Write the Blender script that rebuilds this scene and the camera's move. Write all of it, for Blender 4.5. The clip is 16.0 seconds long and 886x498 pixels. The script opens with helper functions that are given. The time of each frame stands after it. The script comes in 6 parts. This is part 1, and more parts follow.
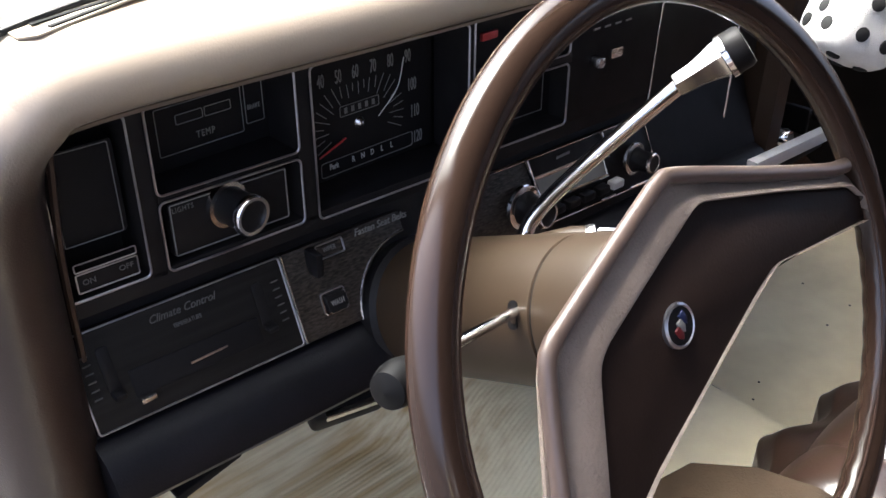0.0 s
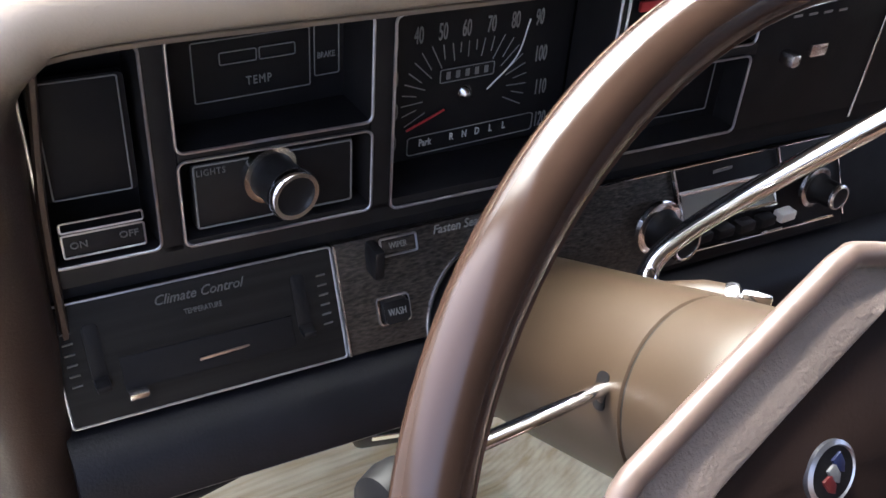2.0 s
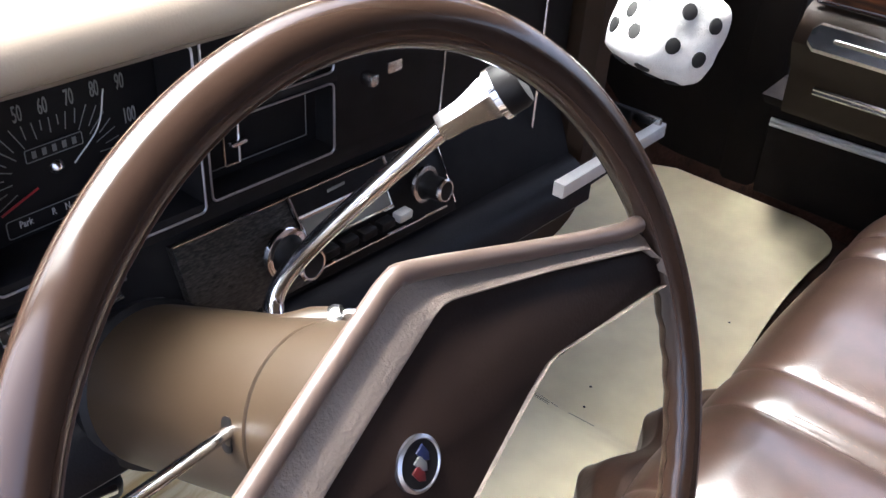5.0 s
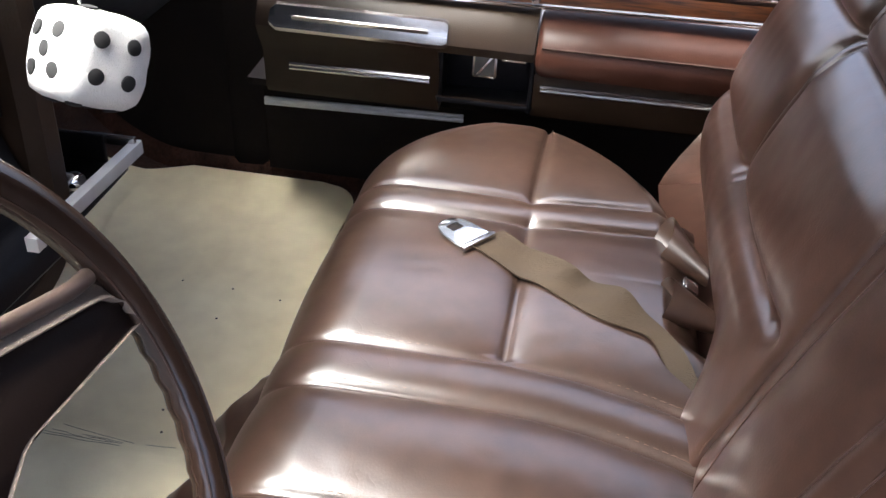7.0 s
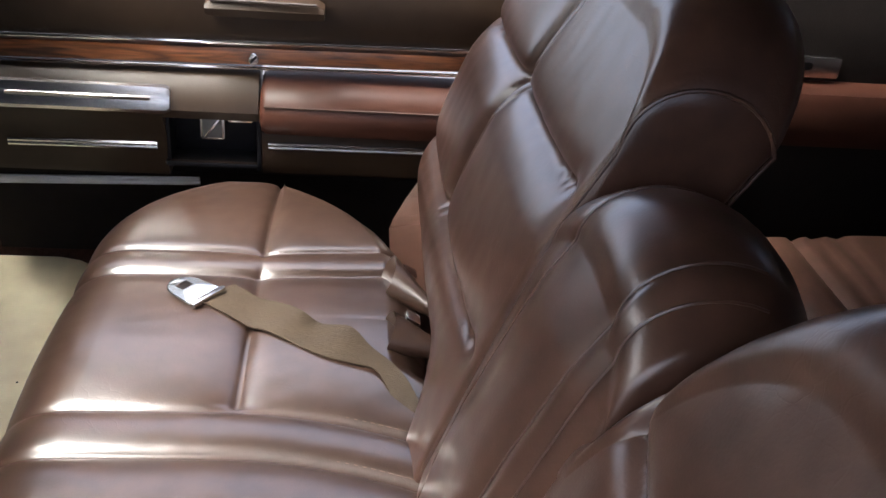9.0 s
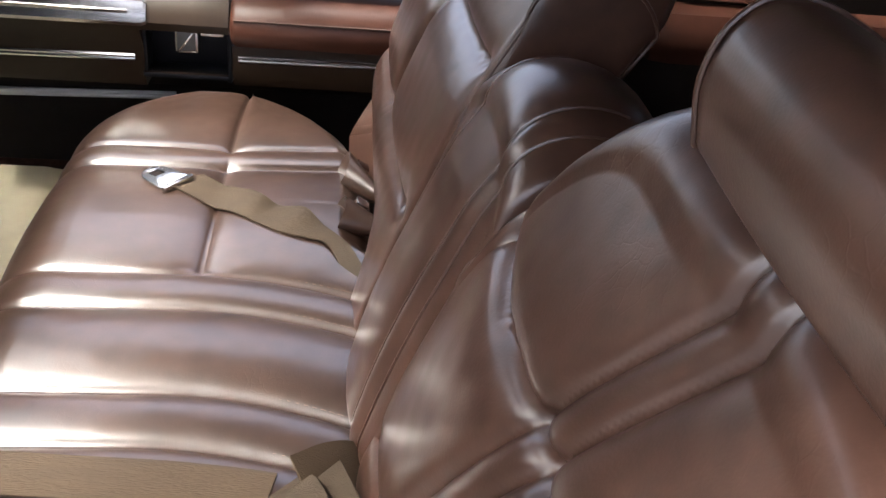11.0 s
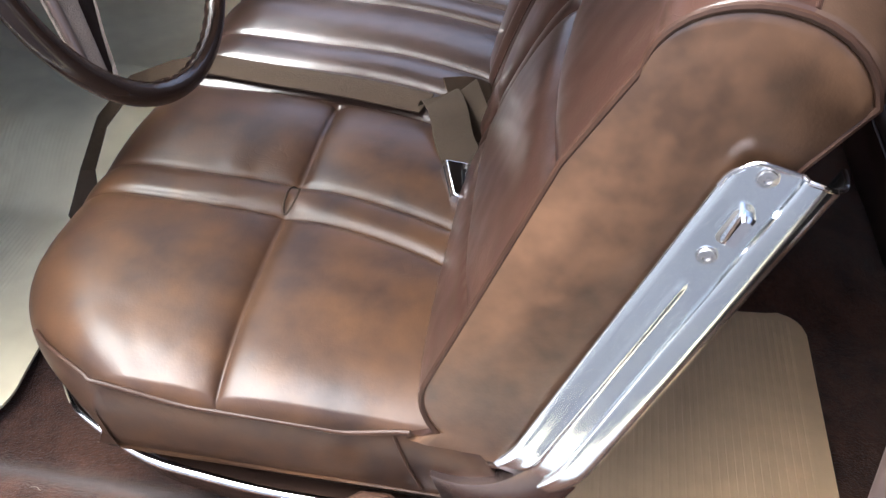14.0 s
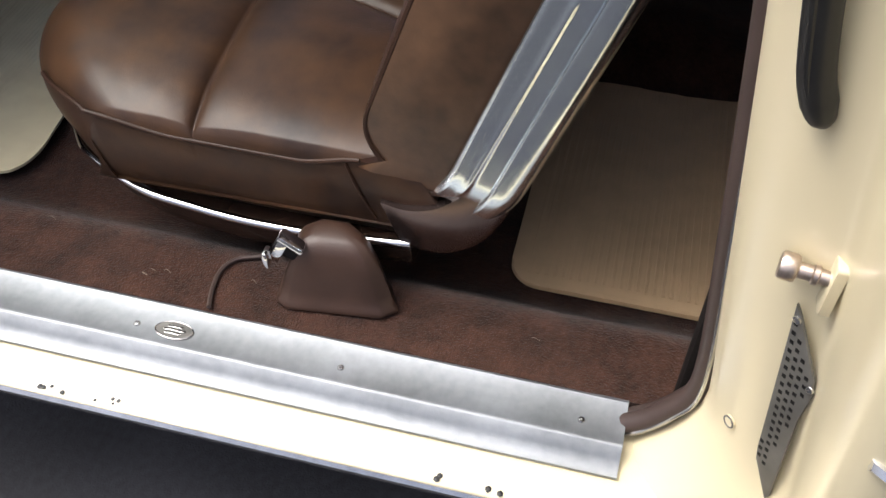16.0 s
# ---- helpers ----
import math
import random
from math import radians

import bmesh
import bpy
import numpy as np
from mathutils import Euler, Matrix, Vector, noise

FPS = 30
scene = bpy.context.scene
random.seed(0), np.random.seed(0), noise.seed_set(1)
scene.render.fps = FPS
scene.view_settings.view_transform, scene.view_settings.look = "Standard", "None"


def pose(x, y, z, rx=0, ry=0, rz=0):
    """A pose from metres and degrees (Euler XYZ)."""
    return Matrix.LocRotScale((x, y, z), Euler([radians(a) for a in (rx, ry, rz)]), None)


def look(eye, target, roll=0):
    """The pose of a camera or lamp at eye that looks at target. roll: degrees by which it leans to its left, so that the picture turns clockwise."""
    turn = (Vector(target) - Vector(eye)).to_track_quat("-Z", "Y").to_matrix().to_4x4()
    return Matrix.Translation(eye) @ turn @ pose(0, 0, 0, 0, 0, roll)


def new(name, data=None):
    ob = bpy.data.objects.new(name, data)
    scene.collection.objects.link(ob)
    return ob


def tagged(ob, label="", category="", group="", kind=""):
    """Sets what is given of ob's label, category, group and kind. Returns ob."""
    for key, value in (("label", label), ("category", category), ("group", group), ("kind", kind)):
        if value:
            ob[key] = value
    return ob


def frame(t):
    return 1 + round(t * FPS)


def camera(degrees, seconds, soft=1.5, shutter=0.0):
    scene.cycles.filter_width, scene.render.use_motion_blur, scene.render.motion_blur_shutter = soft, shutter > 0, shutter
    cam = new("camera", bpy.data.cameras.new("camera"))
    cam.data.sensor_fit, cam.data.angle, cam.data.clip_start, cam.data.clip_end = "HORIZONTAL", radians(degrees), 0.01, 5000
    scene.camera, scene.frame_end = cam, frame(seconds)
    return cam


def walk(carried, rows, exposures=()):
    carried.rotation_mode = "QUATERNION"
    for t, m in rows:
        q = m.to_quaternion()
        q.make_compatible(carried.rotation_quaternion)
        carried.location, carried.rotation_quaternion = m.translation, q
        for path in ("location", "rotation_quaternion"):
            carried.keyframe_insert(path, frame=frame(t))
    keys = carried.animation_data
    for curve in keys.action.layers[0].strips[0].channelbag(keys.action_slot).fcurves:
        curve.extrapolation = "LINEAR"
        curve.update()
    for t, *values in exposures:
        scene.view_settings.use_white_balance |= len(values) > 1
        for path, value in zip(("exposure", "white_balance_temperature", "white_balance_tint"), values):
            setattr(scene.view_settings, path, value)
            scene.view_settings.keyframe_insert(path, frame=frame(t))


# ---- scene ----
cam = camera(50.0, 16.0)
PATH = [
    (0, (-0.746, -0.008, 1.192), (0.418, 1.238, 0.146), 0.2),
    (0.5, (-0.658, 0.034, 1.167), (0.278, 1.445, 0.103), 0.4),
    (1, (-0.641, 0.068, 1.17), (0.292, 1.486, 0.113), 3.3),
    (1.5, (-0.63, 0.079, 1.159), (0.278, 1.492, 0.073), 4.3),
    (2, (-0.632, 0.076, 1.151), (0.241, 1.46, 0.001), 4.4),
    (2.5, (-0.629, 0.064, 1.154), (0.262, 1.427, -0.008), 4.8),
    (3, (-0.628, 0.051, 1.162), (0.333, 1.38, 0.017), 5.2),
    (3.2, (-0.627, 0.046, 1.163), (0.348, 1.372, 0.027), 5.2),
    (5.3, (-0.588, 0.029, 1.198), (0.804, 0.902, 0.058), 4.3),
    (5.5, (-0.582, 0.026, 1.201), (0.865, 0.788, 0.05), 4.8),
    (6, (-0.566, 0.011, 1.206), (0.977, 0.56, 0.059), 4.1),
    (6.5, (-0.562, -0.005, 1.212), (1.034, 0.39, 0.073), 3.1),
    (7, (-0.564, -0.023, 1.221), (1.08, 0.203, 0.104), 3.4),
    (7.5, (-0.57, -0.048, 1.229), (1.135, 0.006, 0.186), 3.8),
    (8, (-0.589, -0.049, 1.238), (1.136, -0.101, 0.226), 4.7),
    (8.5, (-0.596, -0.072, 1.238), (1.14, -0.22, 0.254), 4.9),
    (8.7, (-0.599, -0.084, 1.238), (1.14, -0.272, 0.267), 5.0),
    (11, (-0.764, -0.142, 1.229), (0.922, -0.367, 0.177), 6.2),
    (11.5, (-0.819, -0.193, 1.215), (0.872, -0.394, 0.166), 6.7),
    (12, (-0.89, -0.23, 1.221), (0.795, -0.348, 0.15), 6.6),
    (12.5, (-0.951, -0.239, 1.218), (0.71, -0.257, 0.104), 5.9),
    (13, (-1.049, -0.219, 1.206), (0.584, -0.192, 0.051), 5.8),
    (13.5, (-1.134, -0.218, 1.203), (0.478, -0.163, 0.02), 5.4),
    (14, (-1.174, -0.239, 1.204), (0.372, -0.064, -0.053), 4.3),
    (14.5, (-1.201, -0.295, 1.199), (0.261, -0.053, -0.144), 4.9),
    (15, (-1.23, -0.344, 1.19), (0.194, -0.088, -0.191), 4.6),
    (15.5, (-1.252, -0.377, 1.185), (0.139, -0.15, -0.233), 3.4),
    (16, (-1.285, -0.389, 1.181), (0.038, -0.088, -0.288), 1.5),
]
EXPOSURES = [(0.0, 3.15, 6150, 8), (1.0, 3.65, 5950, 8), (3.2, 3.75, 6150, 8), (5.5, 3.72, 6000, 8), (6.5, 3.35, 6100, 8), (8.5, 3.3, 6250, 8), (11.0, 3.45, 6450, 8), (12.0, 3.6, 6450, 8), (12.5, 3.35, 6050, 8), (13.5, 2.75, 5850, 8), (14.0, 2.62, 5850, 8), (15.0, 2.12, 5900, 8), (15.5, 1.65, 5950, 8), (16.0, 1.0, 6150, 8)]
walk(cam, [(t, look(eye, target, roll)) for t, eye, target, roll in PATH], EXPOSURES)

# ---- world and light ----
SUN_ELEV, SUN_TURN = radians(64), radians(-9)
world = bpy.data.worlds.new("sky")
world.use_nodes = True
scene.world = world
wn = world.node_tree.nodes
sky = wn.new("ShaderNodeTexSky")
sky.sky_type, sky.sun_disc = "NISHITA", False
sky.sun_elevation, sky.sun_rotation = SUN_ELEV, SUN_TURN
sky.air_density, sky.dust_density, sky.ozone_density = 0.42, 8.0, 0.6
wn["Background"].inputs["Strength"].default_value = 0.15
world.node_tree.links.new(sky.outputs[0], wn["Background"].inputs[0])
sun_data = bpy.data.lights.new("sun", "SUN")
sun_data.energy, sun_data.angle, sun_data.color = 1.1, radians(34), (1.0, 0.98, 0.95)
sun = new("sun", sun_data)
sun_dir = Vector((-0.07, 0.43, 0.90))
sun.matrix_world = look(sun_dir * 20, (0, 0, 0))


# ---- materials ----
def material(name, base, rough=0.5, metal=0.0, vary=0.25, scale=40.0, bump=0.0, fine=400.0, tint=None, coat=0.0,
             stretch=(1, 1, 1), sheen=0.0, blotch=6.0, spec=0.5):
    """Principled surface with two scales of colour and gloss variation and a fine relief."""
    m = bpy.data.materials.new(name)
    m.use_nodes = True
    nt = m.node_tree
    n, link = nt.nodes, nt.links.new
    b = n["Principled BSDF"]
    tc, mp = n.new("ShaderNodeTexCoord"), n.new("ShaderNodeMapping")
    mp.inputs["Scale"].default_value = stretch
    link(tc.outputs["Object"], mp.inputs["Vector"])
    big, small = n.new("ShaderNodeTexNoise"), n.new("ShaderNodeTexNoise")
    big.inputs["Scale"].default_value, big.inputs["Detail"].default_value = blotch, 1.5
    small.inputs["Scale"].default_value, small.inputs["Detail"].default_value = scale, 2
    link(mp.outputs[0], big.inputs["Vector"])
    link(mp.outputs[0], small.inputs["Vector"])
    mixn = n.new("ShaderNodeMath")
    mixn.operation = "MULTIPLY_ADD"
    mixn.inputs[1].default_value = 0.55
    half = n.new("ShaderNodeMath")
    half.operation = "MULTIPLY"
    half.inputs[1].default_value = 0.45
    link(small.outputs[0], half.inputs[0])
    link(big.outputs[0], mixn.inputs[0])
    link(half.outputs[0], mixn.inputs[2])
    ramp = n.new("ShaderNodeValToRGB")
    lo = [c * (1 - vary) for c in base]
    hi = [min(1, c * (1 + vary)) for c in (tint or base)]
    ramp.color_ramp.elements[0].position, ramp.color_ramp.elements[1].position = 0.34, 0.66
    ramp.color_ramp.elements[0].color, ramp.color_ramp.elements[1].color = (*lo, 1), (*hi, 1)
    link(mixn.outputs[0], ramp.inputs[0])
    link(ramp.outputs[0], b.inputs["Base Color"])
    rr = n.new("ShaderNodeMapRange")
    lo_r, hi_r = max(0.02, rough * 0.8), min(1, rough * 1.25)
    if lo_r < 0.285 < hi_r:
        lo_r, hi_r = (0.285, min(hi_r + 0.01, 0.30) if rough < 0.27 else hi_r + 0.01) if rough >= 0.25 else (lo_r, 0.265)
    rr.inputs[3].default_value, rr.inputs[4].default_value = lo_r, hi_r
    link(mixn.outputs[0], rr.inputs[0])
    link(rr.outputs[0], b.inputs["Roughness"])
    b.inputs["Metallic"].default_value = metal
    b.inputs["Coat Weight"].default_value, b.inputs["Coat Roughness"].default_value = coat, 0.15
    b.inputs["Specular IOR Level"].default_value = spec
    b.inputs["Sheen Weight"].default_value = sheen
    if bump:
        f = n.new("ShaderNodeTexNoise")
        f.inputs["Scale"].default_value, f.inputs["Detail"].default_value = fine, 3
        link(mp.outputs[0], f.inputs["Vector"])
        bp = n.new("ShaderNodeBump")
        bp.inputs["Strength"].default_value, bp.inputs["Distance"].default_value = bump, 0.0015
        link(f.outputs[0], bp.inputs["Height"])
        link(bp.outputs[0], b.inputs["Normal"])
    return m


def leather_material(name, base, tint, worn_part, spec):
    """Glossy leather: mottled brown, worn to tan on the driver's part, with fine wrinkles and sparse creases."""
    m = material(name, base, 0.26, vary=0.24, scale=48, bump=0.08, fine=420, tint=tint, blotch=11, spec=spec, coat=spec * 0.24)
    nt = m.node_tree
    n, link = nt.nodes, nt.links.new
    b = n["Principled BSDF"]
    geo = n.new("ShaderNodeNewGeometry")
    sep, span = n.new("ShaderNodeSeparateXYZ"), n.new("ShaderNodeMapRange")
    link(geo.outputs["Position"], sep.inputs[0])
    link(sep.outputs["X"], span.inputs[0])
    span.interpolation_type = "SMOOTHSTEP"
    span.inputs[1].default_value, span.inputs[2].default_value = -0.16, -0.34
    worn, gain = n.new("ShaderNodeTexNoise"), n.new("ShaderNodeMapRange")
    worn.inputs["Scale"].default_value, worn.inputs["Detail"].default_value = 19, 4
    link(geo.outputs["Position"], worn.inputs["Vector"])
    link(worn.outputs[0], gain.inputs[0])
    gain.inputs[1].default_value, gain.inputs[2].default_value = 0.32, 0.70
    fac, mix = n.new("ShaderNodeMath"), n.new("ShaderNodeMix")
    fac.operation = "MULTIPLY"
    link(span.outputs[0], fac.inputs[0])
    link(gain.outputs[0], fac.inputs[1])
    mix.data_type = "RGBA"
    base = b.inputs["Base Color"].links[0].from_socket
    link(fac.outputs[0], mix.inputs[0])
    link(base, mix.inputs[6])
    mix.inputs[7].default_value = (0.074, 0.0370, 0.0175, 1)
    if worn_part:
        link(mix.outputs[2], b.inputs["Base Color"])
        dull = n.new("ShaderNodeMapRange")
        link(span.outputs[0], dull.inputs[0])
        dull.inputs[3].default_value, dull.inputs[4].default_value = spec, spec * 0.45
        link(dull.outputs[0], b.inputs["Specular IOR Level"])
        thin = n.new("ShaderNodeMapRange")
        link(span.outputs[0], thin.inputs[0])
        thin.inputs[3].default_value, thin.inputs[4].default_value = spec * 0.24, spec * 0.04
        link(thin.outputs[0], b.inputs["Coat Weight"])
        matt = n.new("ShaderNodeMath")
        matt.operation = "MULTIPLY_ADD"
        matt.inputs[1].default_value = 0.09
        link(span.outputs[0], matt.inputs[0])
        link(b.inputs["Roughness"].links[0].from_socket, matt.inputs[2])
        link(matt.outputs[0], b.inputs["Roughness"])
    warp, cells, mask = n.new("ShaderNodeTexNoise"), n.new("ShaderNodeTexVoronoi"), n.new("ShaderNodeTexNoise")
    warp.inputs["Scale"].default_value, mask.inputs["Scale"].default_value = 22, 11
    add = n.new("ShaderNodeVectorMath")
    add.operation = "MULTIPLY_ADD"
    add.inputs[1].default_value = (0.07, 0.055, 0.06)
    link(geo.outputs["Position"], warp.inputs["Vector"])
    link(warp.outputs["Color"], add.inputs[0])
    link(geo.outputs["Position"], add.inputs[2])
    cells.feature = "DISTANCE_TO_EDGE"
    cells.inputs["Scale"].default_value = 62
    link(add.outputs[0], cells.inputs["Vector"])
    link(geo.outputs["Position"], mask.inputs["Vector"])
    edge, keep = n.new("ShaderNodeMapRange"), n.new("ShaderNodeMapRange")
    link(cells.outputs["Distance"], edge.inputs[0])
    edge.inputs[1].default_value, edge.inputs[2].default_value = 0.0, 0.07
    edge.inputs[3].default_value, edge.inputs[4].default_value = -1.0, 0.0
    link(mask.outputs[0], keep.inputs[0])
    keep.inputs[1].default_value, keep.inputs[2].default_value = 0.52, 0.72
    depth, bump = n.new("ShaderNodeMath"), n.new("ShaderNodeBump")
    depth.operation = "MULTIPLY"
    link(edge.outputs[0], depth.inputs[0])
    link(keep.outputs[0], depth.inputs[1])
    link(depth.outputs[0], bump.inputs["Height"])
    bump.inputs["Strength"].default_value, bump.inputs["Distance"].default_value = 0.22, 0.0004
    link(b.inputs["Normal"].links[0].from_socket, bump.inputs["Normal"])
    link(bump.outputs[0], b.inputs["Normal"])
    return m


LEATHER = leather_material("brown_leather", (0.0265, 0.0150, 0.0105), (0.035, 0.0198, 0.0136), True, 0.70)
LEATHER_BACK = leather_material("reddish_leather", (0.0345, 0.0174, 0.0122), (0.046, 0.0232, 0.0162), False, 0.42)
LEATHER_SIDE = material("worn_leather", (0.062, 0.0335, 0.0178), 0.32, vary=0.24, scale=46, bump=0.10, fine=420, tint=(0.100, 0.053, 0.027), blotch=10, spec=0.5)
GUSSET = material("tan_gusset_leather", (0.044, 0.026, 0.0165), 0.36, vary=0.22, scale=46, bump=0.10, fine=420, tint=(0.062, 0.036, 0.022), blotch=10, spec=0.45)
THREAD = material("pale_thread", (0.20, 0.18, 0.15), 0.8, vary=0.2)
STITCH = material("stitch_thread", (0.10, 0.062, 0.040), 0.6, vary=0.2)
PIPING = material("leather_piping", (0.040, 0.020, 0.012), 0.45, vary=0.3, spec=0.25)


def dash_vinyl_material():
    """Brown vinyl with shade below and sky glare along the top painted in."""
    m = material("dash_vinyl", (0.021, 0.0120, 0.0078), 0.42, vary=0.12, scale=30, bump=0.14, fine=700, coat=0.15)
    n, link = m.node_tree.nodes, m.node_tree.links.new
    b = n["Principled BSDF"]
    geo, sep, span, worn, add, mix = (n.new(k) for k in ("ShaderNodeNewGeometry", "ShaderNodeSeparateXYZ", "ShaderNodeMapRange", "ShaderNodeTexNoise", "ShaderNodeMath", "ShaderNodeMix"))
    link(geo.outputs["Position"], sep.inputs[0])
    # this noise only ripples the height where the painted glare begins
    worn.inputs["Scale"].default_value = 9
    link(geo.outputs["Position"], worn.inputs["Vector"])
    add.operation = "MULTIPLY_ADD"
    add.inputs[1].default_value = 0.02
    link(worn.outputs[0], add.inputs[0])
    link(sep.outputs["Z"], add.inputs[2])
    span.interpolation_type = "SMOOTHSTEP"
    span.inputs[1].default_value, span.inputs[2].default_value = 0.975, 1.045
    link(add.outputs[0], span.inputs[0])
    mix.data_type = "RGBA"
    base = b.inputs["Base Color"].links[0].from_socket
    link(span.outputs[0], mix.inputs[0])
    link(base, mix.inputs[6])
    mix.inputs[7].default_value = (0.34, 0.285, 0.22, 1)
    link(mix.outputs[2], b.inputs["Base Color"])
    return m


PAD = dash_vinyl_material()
BLACK = material("black_plastic", (0.010, 0.0095, 0.0098), 0.42, vary=0.3, scale=60, bump=0.05, fine=500, spec=0.10)
BLACK_VINYL = material("black_vinyl", (0.006, 0.006, 0.0075), 0.42, vary=0.3, bump=0.15, fine=650, spec=0.16)
FACE = material("gauge_face", (0.009, 0.0086, 0.009), 0.6, vary=0.2, spec=0.08)
CHROME = material("chrome", (0.82, 0.82, 0.84), 0.09, 1.0, vary=0.06, scale=50)
LINE = material("aged_outline", (0.36, 0.37, 0.40), 0.34, 1.0, vary=0.25, scale=90)
# blue in the base colour paints sky reflected in the steel
HINGE_STEEL = material("sky_tinted_steel", (0.84, 0.92, 1.0), 0.17, 1.0, vary=0.08, scale=30, blotch=9, bump=0.35, fine=16)
DULL_CHROME = material("dull_chrome", (0.62, 0.61, 0.60), 0.24, 1.0, vary=0.15, scale=70)
# dark brown base paints the carpet mirrored in the chrome foot
PIVOT = material("carpet_tinted_metal", (0.17, 0.125, 0.11), 0.2, 0.9, vary=0.15, scale=40)
KNOB = material("matt_black_knob", (0.004, 0.004, 0.0042), 0.5, vary=0.2, spec=0.12)
ALU = material("sill_aluminium", (0.27, 0.285, 0.30), 0.5, 0.8, vary=0.16, scale=90, bump=0.12, fine=900, blotch=14)
PLATE = material("brushed_plate", (0.0130, 0.0122, 0.0115), 0.5, 0.1, vary=0.4, scale=60, bump=0.08, fine=700, stretch=(0.15, 1, 4), spec=0.06)
ENGRAVED = material("engraved_plate", (0.045, 0.038, 0.032), 0.5, 0.4, vary=0.8, scale=520, bump=0.5, fine=420, stretch=(0.45, 1, 1.5), spec=0.3)
WHEEL = material("wheel_plastic", (0.026, 0.0155, 0.0110), 0.18, vary=0.15, scale=20, coat=0.12, spec=0.4)
WHEEL_PAD = material("wheel_pad_grain", (0.205, 0.166, 0.135), 0.5, vary=0.15, bump=0.6, fine=520, spec=0.3)
WHEEL_DARK = material("wheel_dark_pad", (0.014, 0.0082, 0.0062), 0.6, vary=0.25, bump=0.1, fine=520, spec=0.12)
WHEEL_RIDGE = material("wheel_ridge", (0.098, 0.070, 0.057), 0.30, vary=0.12, bump=0.03)
COLUMN = material("column_paint", (0.027, 0.0175, 0.0098), 0.44, vary=0.12, scale=30, spec=0.3)
CARPET = material("dark_brown_carpet", (0.043, 0.0190, 0.0118), 0.95, vary=0.55, scale=150, bump=1.6, fine=480, sheen=0.15, blotch=24, spec=0.08)
MAT_TAN = material("tan_rubber", (0.64, 0.46, 0.265), 0.5, vary=0.10, scale=30, bump=0.1)


def worn_mat_material():
    """Beige rubber, streaked with tan heel wear on the driver's part."""
    m = material("beige_rubber", (0.82, 0.72, 0.47), 0.62, spec=0.3, vary=0.06, scale=24, bump=0.12, fine=300, tint=(0.87, 0.79, 0.54), blotch=5)
    n, link = m.node_tree.nodes, m.node_tree.links.new
    b = n["Principled BSDF"]
    geo, sep, span, mp, streak, gain = (n.new(k) for k in ("ShaderNodeNewGeometry", "ShaderNodeSeparateXYZ", "ShaderNodeMapRange", "ShaderNodeMapping", "ShaderNodeTexNoise", "ShaderNodeMapRange"))
    link(geo.outputs["Position"], sep.inputs[0])
    link(sep.outputs["X"], span.inputs[0])
    span.interpolation_type = "SMOOTHSTEP"
    span.inputs[1].default_value, span.inputs[2].default_value = 0.02, -0.14
    mp.inputs["Scale"].default_value = (6, 90, 60)
    link(geo.outputs["Position"], mp.inputs[0])
    link(mp.outputs[0], streak.inputs["Vector"])
    streak.inputs["Scale"].default_value, streak.inputs["Detail"].default_value = 1.0, 4
    link(streak.outputs[0], gain.inputs[0])
    gain.inputs[1].default_value, gain.inputs[2].default_value, gain.inputs[3].default_value = 0.40, 0.72, 0.25
    deep_part, both = n.new("ShaderNodeMapRange"), n.new("ShaderNodeMath")
    deep_part.inputs[1].default_value, deep_part.inputs[2].default_value = 0.46, 0.62
    link(sep.outputs["Y"], deep_part.inputs[0])
    both.operation = "MULTIPLY"
    link(span.outputs[0], both.inputs[0])
    link(deep_part.outputs[0], both.inputs[1])
    fac, mix = n.new("ShaderNodeMath"), n.new("ShaderNodeMix")
    fac.operation, mix.data_type = "MULTIPLY", "RGBA"
    link(both.outputs[0], fac.inputs[0])
    link(gain.outputs[0], fac.inputs[1])
    base = b.inputs["Base Color"].links[0].from_socket
    link(fac.outputs[0], mix.inputs[0])
    link(base, mix.inputs[6])
    mix.inputs[7].default_value = (0.50, 0.34, 0.15, 1)
    link(mix.outputs[2], b.inputs["Base Color"])
    return m


MAT_BEIGE = worn_mat_material()
CREAM = material("cream_paint", (0.67, 0.595, 0.395), 0.28, vary=0.025, scale=15, coat=0.3, blotch=3)
RUBBER = material("brown_weatherstrip", (0.055, 0.036, 0.030), 0.55, vary=0.2)
BLACK_RUBBER = material("black_rubber", (0.012, 0.012, 0.012), 0.45, vary=0.3)
DOOR_VINYL = material("door_vinyl", (0.026, 0.0155, 0.0088), 0.42, vary=0.18, bump=0.12, fine=600, spec=0.25)
DOOR_DARK = material("door_carpet", (0.010, 0.0075, 0.0065), 0.85, vary=0.3, bump=0.5, fine=700, spec=0.15)
ARMREST = material("armrest_vinyl", (0.050, 0.0190, 0.0120), 0.40, vary=0.16, bump=0.08, spec=0.2)
WEBBING = material("belt_webbing", (0.042, 0.029, 0.0175), 0.7, vary=0.2, scale=60, bump=0.6, fine=900, stretch=(1, 0.2, 1), spec=0.2)
WEBBING_DARK = material("dark_belt_webbing", (0.050, 0.033, 0.0195), 0.7, vary=0.2, scale=60, bump=0.6, fine=900, stretch=(1, 0.2, 1), spec=0.2)
ANCHOR = material("brown_moulding", (0.047, 0.0245, 0.0160), 0.42, vary=0.2, bump=0.1)
SLEEVE = material("dark_brown_sleeve", (0.036, 0.019, 0.0125), 0.34, vary=0.2, bump=0.1)
PLUSH = material("white_plush", (0.82, 0.82, 0.77), 0.95, vary=0.06, scale=200, bump=1.0, fine=900, sheen=0.3)
